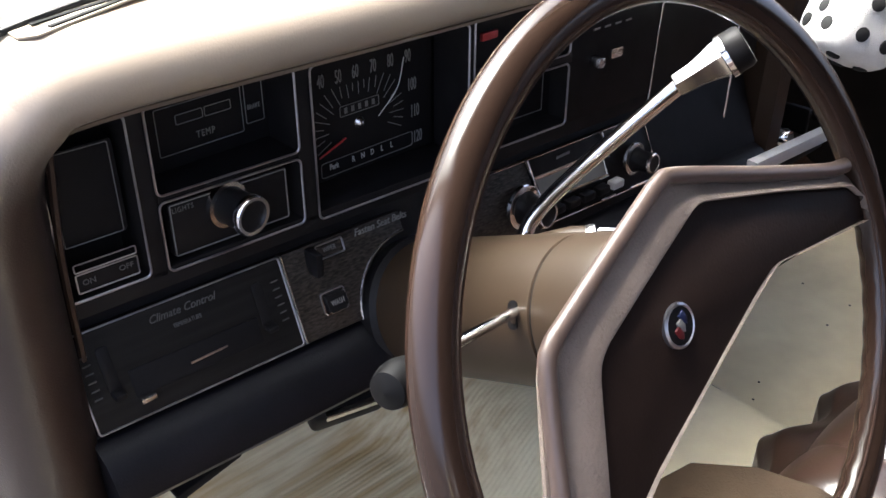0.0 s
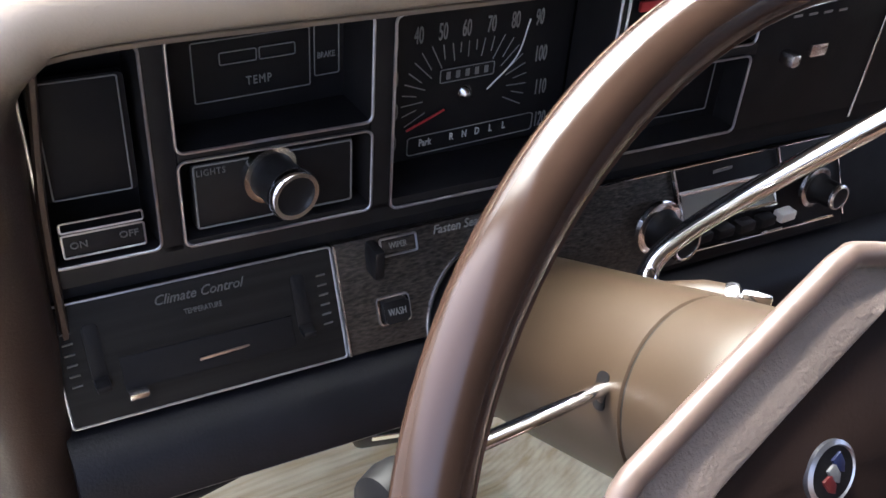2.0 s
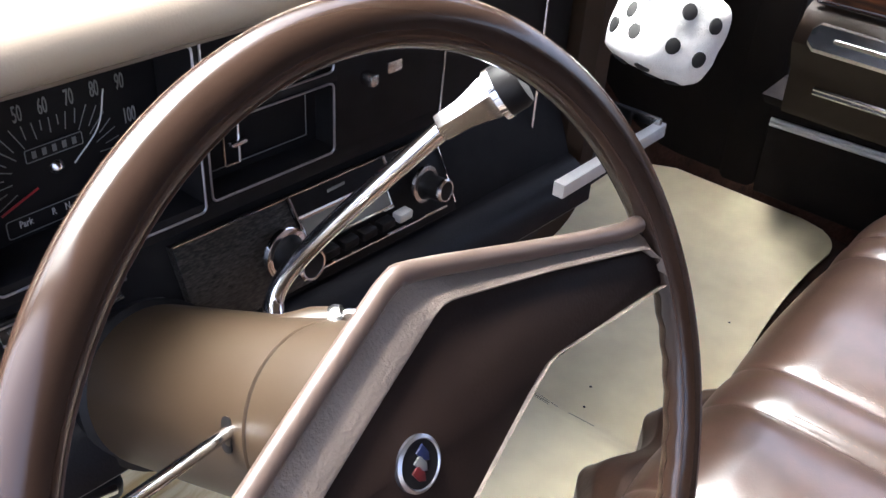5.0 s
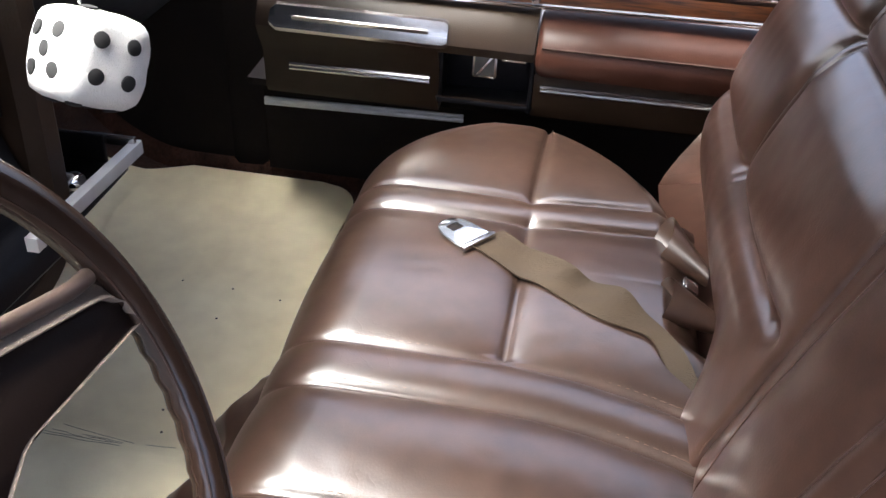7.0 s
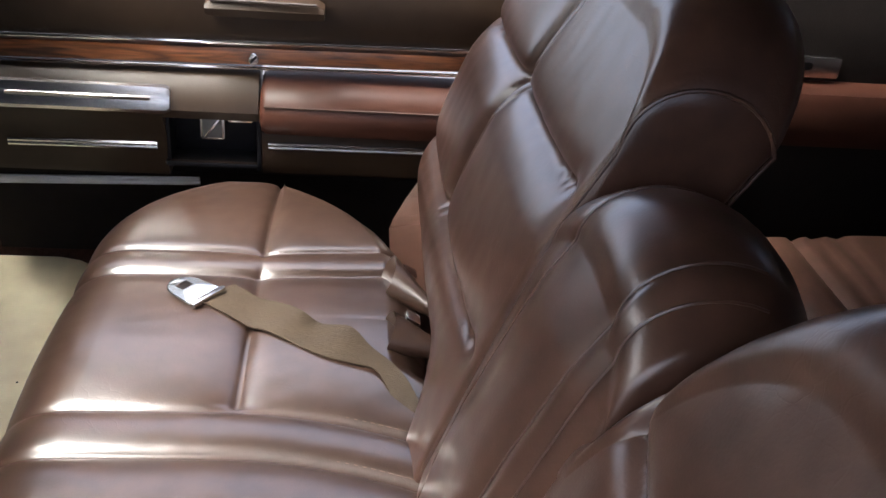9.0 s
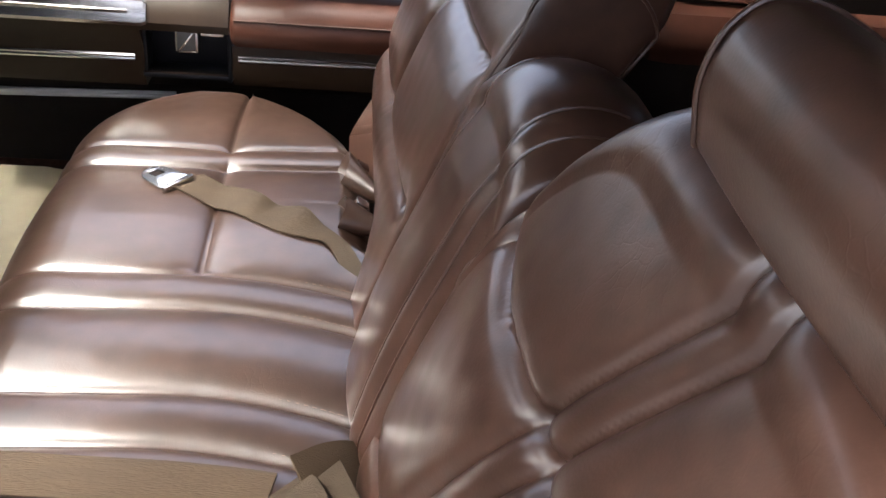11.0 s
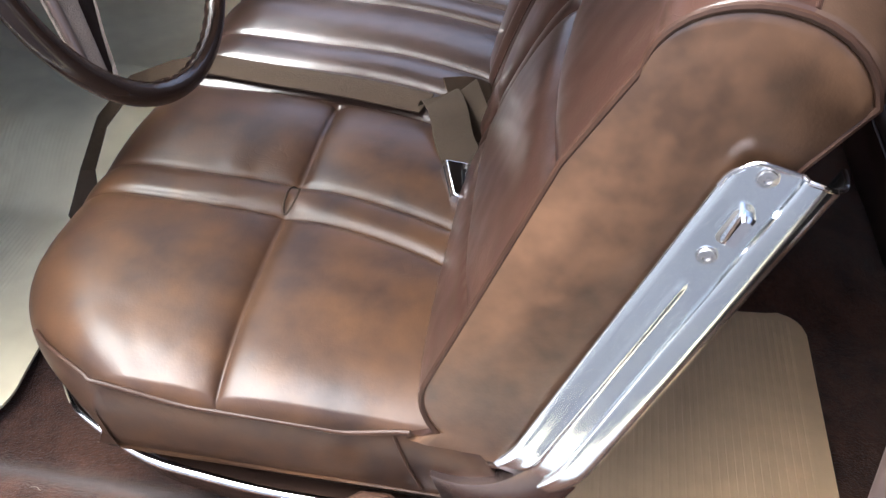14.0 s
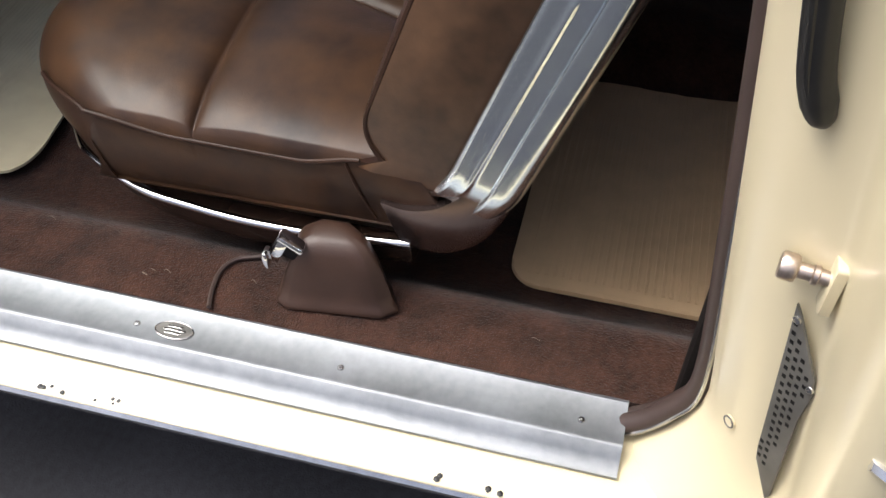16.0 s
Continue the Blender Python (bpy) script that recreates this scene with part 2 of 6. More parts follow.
PIP = material("black_felt", (0.012, 0.012, 0.012), 0.9, vary=0.3)
WHITE_INK = material("white_marking", (0.42, 0.42, 0.40), 0.6, vary=0.1)
DIM_INK = material("dim_marking", (0.13, 0.13, 0.125), 0.6, vary=0.15)
FAINT_INK = material("faint_marking", (0.065, 0.065, 0.062), 0.6, vary=0.3, scale=300)
RED = material("red_needle", (0.34, 0.018, 0.022), 0.5, vary=0.1)
ENAMEL = material("dull_red_enamel", (0.10, 0.010, 0.012), 0.3, vary=0.1)
BLUE = material("blue_enamel", (0.010, 0.016, 0.055), 0.3, vary=0.1)
STEEL = material("worn_steel", (0.50, 0.42, 0.36), 0.35, 1.0, vary=0.35, scale=200)
GRILLE = material("grey_grille", (0.16, 0.155, 0.14), 0.5, 0.3, vary=0.3)
ASPHALT = material("asphalt", (0.028, 0.029, 0.034), 0.85, vary=0.45, scale=90, bump=0.6, fine=300, blotch=3)
HEADLINER = material("headliner", (0.09, 0.07, 0.055), 0.9, vary=0.1)
SCUFF = material("scuff_mark", (0.10, 0.085, 0.055), 0.8, vary=0.3)
DIAL = material("radio_dial", (0.15, 0.155, 0.14), 0.3, vary=0.15)
SIL = material("silver_paint", (0.60, 0.60, 0.58), 0.4, 0.3, vary=0.1)


def wood_material():
    m = bpy.data.materials.new("wood_veneer")
    m.use_nodes = True
    n, link = m.node_tree.nodes, m.node_tree.links.new
    tc, mp = n.new("ShaderNodeTexCoord"), n.new("ShaderNodeMapping")
    mp.inputs["Scale"].default_value = (1, 2.2, 26)
    nz, rp = n.new("ShaderNodeTexNoise"), n.new("ShaderNodeValToRGB")
    nz.inputs["Scale"].default_value, nz.inputs["Detail"].default_value, nz.inputs["Distortion"].default_value = 5, 8, 1.2
    rp.color_ramp.elements[0].color, rp.color_ramp.elements[1].color = (0.045, 0.016, 0.008, 1), (0.21, 0.075, 0.028, 1)
    rp.color_ramp.elements[0].position, rp.color_ramp.elements[1].position = 0.35, 0.65
    link(tc.outputs["Object"], mp.inputs[0])
    link(mp.outputs[0], nz.inputs["Vector"])
    link(nz.outputs[0], rp.inputs[0])
    link(rp.outputs[0], n["Principled BSDF"].inputs["Base Color"])
    n["Principled BSDF"].inputs["Roughness"].default_value = 0.3
    n["Principled BSDF"].inputs["Coat Weight"].default_value = 0.4
    return m


def glass_material():
    """Thin clear pane: see-through, with a Fresnel gloss."""
    m = bpy.data.materials.new("window_glass")
    m.use_nodes = True
    n, link = m.node_tree.nodes, m.node_tree.links.new
    clear, gloss, mix, fres = n.new("ShaderNodeBsdfTransparent"), n.new("ShaderNodeBsdfGlossy"), n.new("ShaderNodeMixShader"), n.new("ShaderNodeFresnel")
    clear.inputs["Color"].default_value = (0.94, 0.97, 0.95, 1)
    gloss.inputs["Roughness"].default_value = 0.02
    fres.inputs["IOR"].default_value = 1.3
    link(fres.outputs[0], mix.inputs[0])
    link(clear.outputs[0], mix.inputs[1])
    link(gloss.outputs[0], mix.inputs[2])
    link(mix.outputs[0], n["Material Output"].inputs["Surface"])
    return m


WOOD, GLASS = wood_material(), glass_material()


# ---- mesh helpers ----
def finish(name, bm, mat, sharp=38):
    bmesh.ops.recalc_face_normals(bm, faces=bm.faces)
    me = bpy.data.meshes.new(name)
    bm.to_mesh(me)
    bm.free()
    me.materials.append(mat)
    me.shade_smooth()
    me.set_sharp_from_angle(angle=radians(sharp))
    return me


def part(name, bm, mat, parent, label="", sharp=38):
    ob = new(name, finish(name, bm, mat, sharp))
    ob.parent = parent
    if parent.parent is None:
        ob.matrix_parent_inverse = parent.matrix_basis.inverted()
    return tagged(ob, label) if label else ob


def thing(name, at, label, category, group="", kind=""):
    ob = new(name)
    ob.empty_display_size = 0.02
    ob.matrix_basis = Matrix.Translation(at)
    return tagged(ob, label, category, group, kind)


def single(name, bm, mat, label, category, group="", kind="", sharp=38):
    return tagged(new(name, finish(name, bm, mat, sharp)), label, category, group, kind)


def join(*bms):
    out = bmesh.new()
    for b in bms:
        me = bpy.data.meshes.new("t")
        b.to_mesh(me)
        b.free()
        out.from_mesh(me)
        bpy.data.meshes.remove(me)
    return out


def rings(loops, closed=True, cap=True):
    """Skin a list of rings of equal length."""
    bm = bmesh.new()
    vs = [[bm.verts.new(p) for p in ring] for ring in loops]
    k = len(vs[0])
    for a, b in zip(vs, vs[1:]):
        for i in range(k if closed else k - 1):
            j = (i + 1) % k
            bm.faces.new((a[i], a[j], b[j], b[i]))
    if cap and closed:
        bm.faces.new(vs[0][::-1])
        bm.faces.new(vs[-1])
    return bm


def sheet(fn, nu, nv, thick=0.0, down=(0, 0, -1)):
    """A surface fn(u, v), u and v from 0 to 1, with a thickness along down."""
    bm = bmesh.new()
    top = [[bm.verts.new(fn(i / nu, j / nv)) for j in range(nv + 1)] for i in range(nu + 1)]
    for i in range(nu):
        for j in range(nv):
            bm.faces.new((top[i][j], top[i + 1][j], top[i + 1][j + 1], top[i][j + 1]))
    if thick:
        rim = [top[i][0] for i in range(nu + 1)] + [top[nu][j] for j in range(1, nv + 1)]
        rim += [top[i][nv] for i in range(nu - 1, -1, -1)] + [top[0][j] for j in range(nv - 1, 0, -1)]
        twin = {}
        under = [[bm.verts.new(v.co + Vector(down) * thick) for v in row] for row in top]
        for a, b in zip(top, under):
            twin.update(zip(a, b))
        for i in range(nu):
            for j in range(nv):
                bm.faces.new((under[i][j], under[i][j + 1], under[i + 1][j + 1], under[i + 1][j]))
        for i in range(len(rim)):
            j = (i + 1) % len(rim)
            bm.faces.new((rim[i], rim[j], twin[rim[j]], twin[rim[i]]))
    return bm


def path_frames(pts, up=None):
    pts = [Vector(p) for p in pts]
    out, prev = [], None
    for i, p in enumerate(pts):
        t = (pts[min(i + 1, len(pts) - 1)] - pts[max(i - 1, 0)]).normalized()
        if prev is None:
            ref = Vector(up) if up else (Vector((0, 0, 1)) if abs(t.z) < 0.9 else Vector((1, 0, 0)))
            a = (ref - t * ref.dot(t)).normalized()
        else:
            a = (prev - t * prev.dot(t)).normalized()
        prev = a
        out.append((p, a, t.cross(a)))
    return out


def tube(pts, r, n=10, closed=False):
    pts = [Vector(p) for p in pts]
    rad = r if isinstance(r, (list, tuple)) else [r] * len(pts)
    if closed:
        c = len(pts)
        pts = pts + pts[:1]
        rad = list(rad) + [rad[0]]
    loops = [[p + (a * math.cos(w) + b * math.sin(w)) * q for w in [2 * math.pi * k / n for k in range(n)]]
             for (p, a, b), q in zip(path_frames(pts), rad)]
    return rings(loops, cap=not closed)


def smooth_path(pts, k=6):
    """Catmull-Rom through the points."""
    p = [Vector(q) for q in pts]
    p = [p[0] * 2 - p[1]] + p + [p[-1] * 2 - p[-2]]
    out = []
    for i in range(1, len(p) - 2):
        for s in range(k):
            t = s / k
            a, b, c, d = p[i - 1], p[i], p[i + 1], p[i + 2]
            out.append(0.5 * ((2 * b) + (c - a) * t + (2 * a - 5 * b + 4 * c - d) * t * t + (3 * b - a - 3 * c + d) * t ** 3))
    return out + [p[-2]]


def ribbon(pts, side, width, thick):
    """A flat strap along pts; side gives its width direction, one or one a point."""
    pts = [Vector(p) for p in pts]
    loops = []
    for i, p in enumerate(pts):
        t = (pts[min(i + 1, len(pts) - 1)] - pts[max(i - 1, 0)]).normalized()
        s = Vector(side[i] if isinstance(side, list) else side)
        s = (s - t * s.dot(t)).normalized()
        u = t.cross(s)
        w, h = width / 2, thick / 2
        loops.append([p + s * a + u * b for a, b in ((-w, -h), (w, -h), (w * 1.01, 0), (w, h), (-w, h), (-w * 1.01, 0))])
    return rings(loops)


def rrect(w, h, r, n=5, cx=0.0, cy=0.0):
    out = []
    for sx, sy, a0 in ((1, 1, 0), (-1, 1, 90), (-1, -1, 180), (1, -1, 270)):
        for k in range(n + 1):
            a = radians(a0 + 90 * k / n)
            out.append((cx + sx * (w / 2 - r) + r * math.cos(a), cy + sy * (h / 2 - r) + r * math.sin(a)))
    return out


def prism(outline, to3, d0, d1, bevel=0.0, seg=2):
    """The 2D outline raised from depth d0 to d1, placed by to3(u, v, depth), with a bevelled top."""
    bm = bmesh.new()
    lo = [bm.verts.new(to3(u, v, d0)) for u, v in outline]
    hi = [bm.verts.new(to3(u, v, d1)) for u, v in outline]
    k = len(lo)
    for i in range(k):
        j = (i + 1) % k
        bm.faces.new((lo[i], lo[j], hi[j], hi[i]))
    bm.faces.new(lo[::-1])
    top = bm.faces.new(hi)
    if bevel:
        bmesh.ops.bevel(bm, geom=list(top.edges), offset=bevel, segments=seg, affect="EDGES", profile=0.5)
    return bm


def box(c, s, bevel=0.0, rot=None, seg=2):
    bm = bmesh.new()
    bmesh.ops.create_cube(bm, size=1)
    bmesh.ops.scale(bm, vec=s, verts=bm.verts)
    if bevel:
        bmesh.ops.bevel(bm, geom=list(bm.edges), offset=bevel, segments=seg, affect="EDGES", profile=0.5)
    m = Matrix.Translation(c) @ (rot or Matrix.Identity(4))
    bmesh.ops.transform(bm, matrix=m, verts=bm.verts)
    return bm


def lathe(profile, axis_o, axis_d, n=28, up=None):
    """profile: (radius, along) pairs turned about an axis."""
    d = Vector(axis_d).normalized()
    a = Vector(up or ((0, 0, 1) if abs(d.z) < 0.9 else (1, 0, 0)))
    a = (a - d * a.dot(d)).normalized()
    b = d.cross(a)
    o = Vector(axis_o)
    return rings([[o + d * h + (a * math.cos(w) + b * math.sin(w)) * max(r, 1e-5) for w in [2 * math.pi * k / n for k in range(n)]] for r, h in profile])


def lettering(text, to3, size, depth=0.0006, shear=0.0, stretch=1.0, spacing=1.0):
    """Raised letters from the built-in font, centred, placed by to3(u, v, depth)."""
    cu = bpy.data.curves.new("letters", "FONT")
    cu.body, cu.size, cu.shear, cu.space_character, cu.resolution_u = text, size, shear, spacing, 3
    cu.align_x, cu.align_y = "CENTER", "CENTER"
    cu.extrude = depth / 2
    ob = new("letters", cu)
    me = bpy.data.meshes.new_from_object(ob.evaluated_get(bpy.context.evaluated_depsgraph_get()))
    bpy.data.objects.remove(ob)
    bpy.data.curves.remove(cu)
    bm = bmesh.new()
    bm.from_mesh(me)
    bpy.data.meshes.remove(me)
    for v in bm.verts:
        v.co = to3(v.co.x * stretch, v.co.y, v.co.z + depth / 2)
    return bm


def gauss(x, c, w):
    return math.exp(-((x - c) / w) ** 2)


def clamp(x, a=0.0, b=1.0):
    return max(a, min(b, x))


def ease(x):
    x = clamp(x)
    return x * x * (3 - 2 * x)


# ---- structure: ground, floor, shell ----
single("ground", sheet(lambda u, v: (-400 + 800 * u, -400 + 800 * v, 0), 20, 20), ASPHALT, "dark asphalt ground beside the car", "ground", kind="structure")


def floor_z(x, y):
    z = 0.352 + 0.072 * ease((-x - 0.585) / 0.085) + 0.05 * ease((x - 0.85) / 0.03)
    z += 0.10 * math.exp(-(x / 0.16) ** 4) * ease((y + 1.0) / 0.8)
    z += 0.42 * ease((y - 0.64) / 0.50) ** 1.2
    z += 0.004 * noise.noise((x * 9, y * 9, 0)) + 0.0015 * noise.noise((x * 40, y * 40, 3))
    return z


single("floor", sheet(lambda u, v: (-0.748 + 1.63 * u, -1.5 + 2.6 * v, floor_z(-0.748 + 1.63 * u, -1.5 + 2.6 * v)), 110, 150, 0.02),
       CARPET, "dark brown cut-pile carpet on the car floor", "carpet", kind="structure")
# sewn seam in the sill carpet
single("carpet_seam", tube(smooth_path([(-0.746, -0.024, 0.4285), (-0.720, -0.017, 0.4270), (-0.695, -0.016, 0.4270), (-0.676, -0.026, 0.4265), (-0.664, -0.050, 0.425)]), 0.0026, 6),
       RUBBER, "sewn seam in the dark brown sill carpet", "trim", kind="structure")

# outer shell
SILL_Y0, SILL_Y1 = -0.452, 0.95


def sill_profile(y):
    return [(-0.742, y, 0.436), (-0.752, y, 0.4405), (-0.797, y, 0.4375), (-0.801, y, 0.434), (-0.812, y, 0.4235), (-0.818, y, 0.4185)]


plate = thing("sill_plate", (-0.78, -0.2, 0.43), "ribbed aluminium door sill scuff plate with small screws", "sill plate", kind="structure")
prof = [(x - 0.003, z - 0.017) for x, z in [(-0.741, 0.432), (-0.744, 0.4395), (-0.748, 0.4410), (-0.752, 0.4395), (-0.790, 0.4375), (-0.793, 0.4385), (-0.796, 0.4375), (-0.803, 0.428), (-0.812, 0.4215), (-0.818, 0.4205)]]
part("plate", rings([[(x, y, z) for x, z in prof] + [(x, y, z - 0.003) for x, z in prof[::-1]] for y in [SILL_Y1 + (SILL_Y0 - SILL_Y1) * k / 12 for k in range(13)]]), ALU, plate)
for y in (0.276, 0.040, -0.175, -0.411):
    part("screw", lathe([(0.0001, 0), (0.0036, 0), (0.0036, 0.0006), (0.0028, 0.0016), (0.0008, 0.0018), (0.0001, 0.0008)], (-0.779, y, 0.4210), (0, 0, 1), 14), DULL_CHROME, plate)
oval = [(0.011 * math.cos(w), 0.021 * math.sin(w)) for w in [2 * math.pi * k / 28 for k in range(28)]]
badge = part("maker_badge", prism(oval, lambda u, v, d: (-0.778 + u, v, 0.4208 + d), 0, 0.0013, 0.0004), GRILLE, plate, "oval maker's badge")
part("badge_rim", tube([(-0.778 + a * 0.95, b * 0.95, 0.4222) for a, b in oval], 0.0006, 6, True), DULL_CHROME, badge)
for k, w in ((-0.004, 0.016), (0.0, 0.024), (0.004, 0.018)):
    part("emblem_bar", box((-0.778 - k, 0, 0.4225), (0.0024, w, 0.0008), 0.0003), DULL_CHROME, badge)


def rocker(y):
    return [(-0.700, y, 0.38), (-0.742, y, 0.405), (-0.800, y, 0.402), (-0.826, y, 0.3965), (-0.855, y, 0.393), (-0.861, y, 0.390), (-0.862, y, 0.383),
            (-0.856, y, 0.376), (-0.80, y, 0.36), (-0.77, y, 0.30), (-0.70, y, 0.25)]


single("rocker_panel", rings([rocker(y) for y in [1.6 - 0.1 * k for k in range(32)]]), CREAM, "cream painted rocker panel below the door sill", "car body", kind="structure")
single("rocker_strip", rings([[(-0.8625, y, 0.3885), (-0.8655, y, 0.385), (-0.864, y, 0.378), (-0.859, y, 0.377), (-0.859, y, 0.387)] for y in (1.6, 0.5, -0.6)]),
       DULL_CHROME, "bright strip along the edge of the rocker", "trim", kind="structure")

chips = thing("paint_chips", (-0.855, -0.1, 0.39), "dark chips in the cream paint of the rocker", "paint chips", kind="stuff")
rng = random.Random(5)
flakes = []
for cy, n_chips in ((0.085, 5), (0.03, 4), (-0.30, 2), (-0.36, 3), (0.24, 2)):
    for k in range(n_chips):
        r = 0.0012 + 0.0022 * rng.random()
        flakes.append(lathe([(0.0001, 0), (r, 0), (r * 0.8, 0.0004), (0.0001, 0.0004)], (-0.852 - 0.006 * rng.random(), cy + 0.03 * rng.random(), 0.3932), (-0.1, 0, 1), 6))
part("chips", join(*flakes), BLACK_RUBBER, chips)

# rear pillar of the door opening with quarter panel: plan section swept up, foot curving into the sill
PLAN = [(-0.765, -0.500), (-0.772, -0.486), (-0.784, -0.486), (-0.798, -0.492), (-0.815, -0.506), (-0.832, -0.526), (-0.840, -0.538), (-0.845, -0.546), (-0.852, -0.551), (-0.870, -0.553),
        (-0.905, -0.554), (-0.925, -0.557), (-0.938, -0.564), (-0.946, -0.577), (-0.950, -0.60), (-0.953, -0.66), (-0.955, -0.80), (-0.957, -1.1), (-0.957, -1.9)]


def pillar_pt(k, h):
    x, y = PLAN[k]
    z = 0.388 + h * 1.017
    foot = (1 - clamp(h / 0.13)) ** 2.2
    lean = 0.135 * (h - 0.30)
    w = clamp((-0.86 - x) / 0.05)
    return (x - 0.01 * math.sin(h * 4) * w, y + lean * (1 - w * 0.2) + 0.080 * foot * (1 - 0.95 * w), z)


hs = [0, 0.01, 0.02, 0.035, 0.05, 0.07, 0.09, 0.115, 0.14, 0.18, 0.23, 0.29, 0.35, 0.41, 0.47, 0.53, 0.60]
bm = bmesh.new()
vs = [[bm.verts.new(pillar_pt(k, h)) for k in range(len(PLAN))] for h in hs]
lowv = [bm.verts.new((x, y, 0.24)) for x, y, z in [v.co for v in vs[0]]]
for a, b in zip([lowv] + vs, vs):
    for i in range(len(PLAN) - 1):
        bm.faces.new((a[i], a[i + 1], b[i + 1], b[i]))
skin = [[bm.verts.new(v.co + Vector((0.006, -0.006, 0))) for v in row] for row in [lowv] + vs]
for a, b in zip(skin, skin[1:]):
    for i in range(len(PLAN) - 1):
        bm.faces.new((a[i], b[i], b[i + 1], a[i + 1]))
for i in range(len(PLAN) - 1):
    bm.faces.new((vs[-1][i], vs[-1][i + 1], skin[-1][i + 1], skin[-1][i]))
    bm.faces.new((lowv[i + 1], lowv[i], skin[0][i], skin[0][i + 1]))
for o, s in ((0, 0), (len(PLAN) - 1, 0)):
    for a, b, c, d in zip([lowv] + vs, vs, skin, skin[1:]):
        bm.faces.new((a[o], b[o], d[o], c[o]))
single("quarter_panel", bm, CREAM, "cream painted door pillar and rear quarter panel", "car body", kind="structure", sharp=50)

# weatherstrip round the opening
ws = [(-0.768, -0.436, 0.402), (-0.768, -0.452, 0.414), (-0.768, -0.472, 0.432), (-0.768, -0.490, 0.459), (-0.768, -0.504, 0.492), (-0.768, -0.502, 0.56), (-0.768, -0.488, 0.68), (-0.768, -0.474, 0.80), (-0.768, -0.456, 0.93), (-0.76, -0.425, 1.05), (-0.70, -0.40, 1.20), (-0.63, -0.38, 1.27)]
weather = thing("weatherstrip", (-0.768, -0.45, 0.44), "brown rubber weatherstrip round the door opening", "weatherstrip", kind="structure")
wp = smooth_path(ws, 6)
part("seal_bulb", tube(wp, 0.0105, 12), RUBBER, weather)
part("seal_lip", tube([(p.x + 0.012, p.y - 0.006, p.z + 0.002) for p in wp], 0.007, 10), RUBBER, weather)
part("edge_bead", tube([(p.x - 0.010, p.y + 0.0, p.z - 0.004) for p in wp], 0.0022, 8), DULL_CHROME, weather)

# roof, pillars, far side and rear so the cabin is closed
# unseen; front edge carried on to y 0.30 to shade the backrests
single("ceiling", sheet(lambda u, v: (-0.60 + 1.2 * u, -1.55 + 1.85 * v, 1.285 + 0.05 * math.sin(math.pi * u) * math.sin(math.pi * (0.1 + 0.8 * v))), 16, 16, 0.03, (0, 0, 1)),
       HEADLINER, "brown cloth headliner under the car roof, unseen, front edge extended for shade", "ceiling", kind="structure")
for name, sx in (("roof_rail", -1), ("roof_rail", 1)):
    single(name, tube(smooth_path([(sx * 0.86, 1.0, 0.98), (sx * 0.80, 0.78, 1.06), (sx * 0.68, 0.32, 1.27), (sx * 0.63, 0.0, 1.305), (sx * 0.62, -0.8, 1.30), (sx * 0.66, -1.5, 1.15)]), 0.026, 10),
           HEADLINER, "brown roof rail and windscreen pillar", "car body", kind="structure")
windscreen = single("windscreen", sheet(lambda u, v: (-(0.80 - 0.16 * v) + 2 * (0.80 - 0.16 * v) * u, (0.80 - 0.58 * v) + 0.30 * (1 - (2 * u - 1) ** 2) * (1 - 0.4 * v), 1.035 + 0.25 * v), 16, 6, 0.004),
                    GLASS, "clear windscreen above the dashboard", "windscreen", kind="structure")
windscreen.visible_shadow = False
# added wall up to the roof, shuts off light from behind
single("wall_rear", box((0, -1.60, 0.80), (1.9, 0.04, 1.1), 0.01), DOOR_DARK, "dark unseen wall added to shut light out at the rear", "car body", kind="structure")
single("bulkhead", box((0, 1.12, 0.62), (1.72, 0.03, 0.84), 0.01), DOOR_DARK, "dark bulkhead behind the dashboard", "car body", kind="structure")
single("cowl_side", box((-0.80, 0.95, 0.70), (0.03, 0.37, 0.58), 0.008), DOOR_DARK, "dark kick panel beside the footwell", "car body", kind="structure")
single("quarter_trim", box((-0.742, -1.03, 0.65), (0.02, 1.08, 0.60), 0.006), DOOR_DARK, "dark trim panel beside the rear seat", "car body", kind="structure")
single("rear_side_trim", box((0.84, -1.02, 0.68), (0.03, 1.16, 0.62), 0.006), DOOR_DARK, "dark trim panel beside the rear seat", "car body", kind="structure")
single("cowl_side", box((0.885, 0.80, 0.66), (0.03, 0.62, 0.66), 0.008), DOOR_DARK, "dark kick panel beside the footwell", "car body", kind="structure")

single("hinge_pillar", box((0.925, 0.53, 0.70), (0.12, 0.07, 0.70), 0.012), DOOR_DARK, "dark front door pillar trim", "car body", kind="structure")
# unseen panels added to cut sky light from the rear sides
for sx in (-1, 1):
    single("rear_light_block", box((sx * 0.72, -1.10, 1.12), (0.06, 0.95, 0.36), 0.02, Matrix.Rotation(sx * radians(-16), 4, "Y")), HEADLINER, "broad brown panel added out of view to block side light", "car body", kind="structure")

# hidden panel, added so that no skylight falls into the footwell
single("cowl", box((0, 0.90, 1.012), (1.74, 0.50, 0.03), 0.006), BLACK_VINYL, "dark unseen cowl panel added to keep skylight out of the footwell", "car body", kind="structure")

# ---- passenger door ----
door = thing("door_1", (0.80, 0.0, 0.45), "brown passenger door with wood strip, armrest and bright trims", "door", kind="structure")
DX = 0.735


def door_to(u, v, d):
    return (DX - d, u, v)


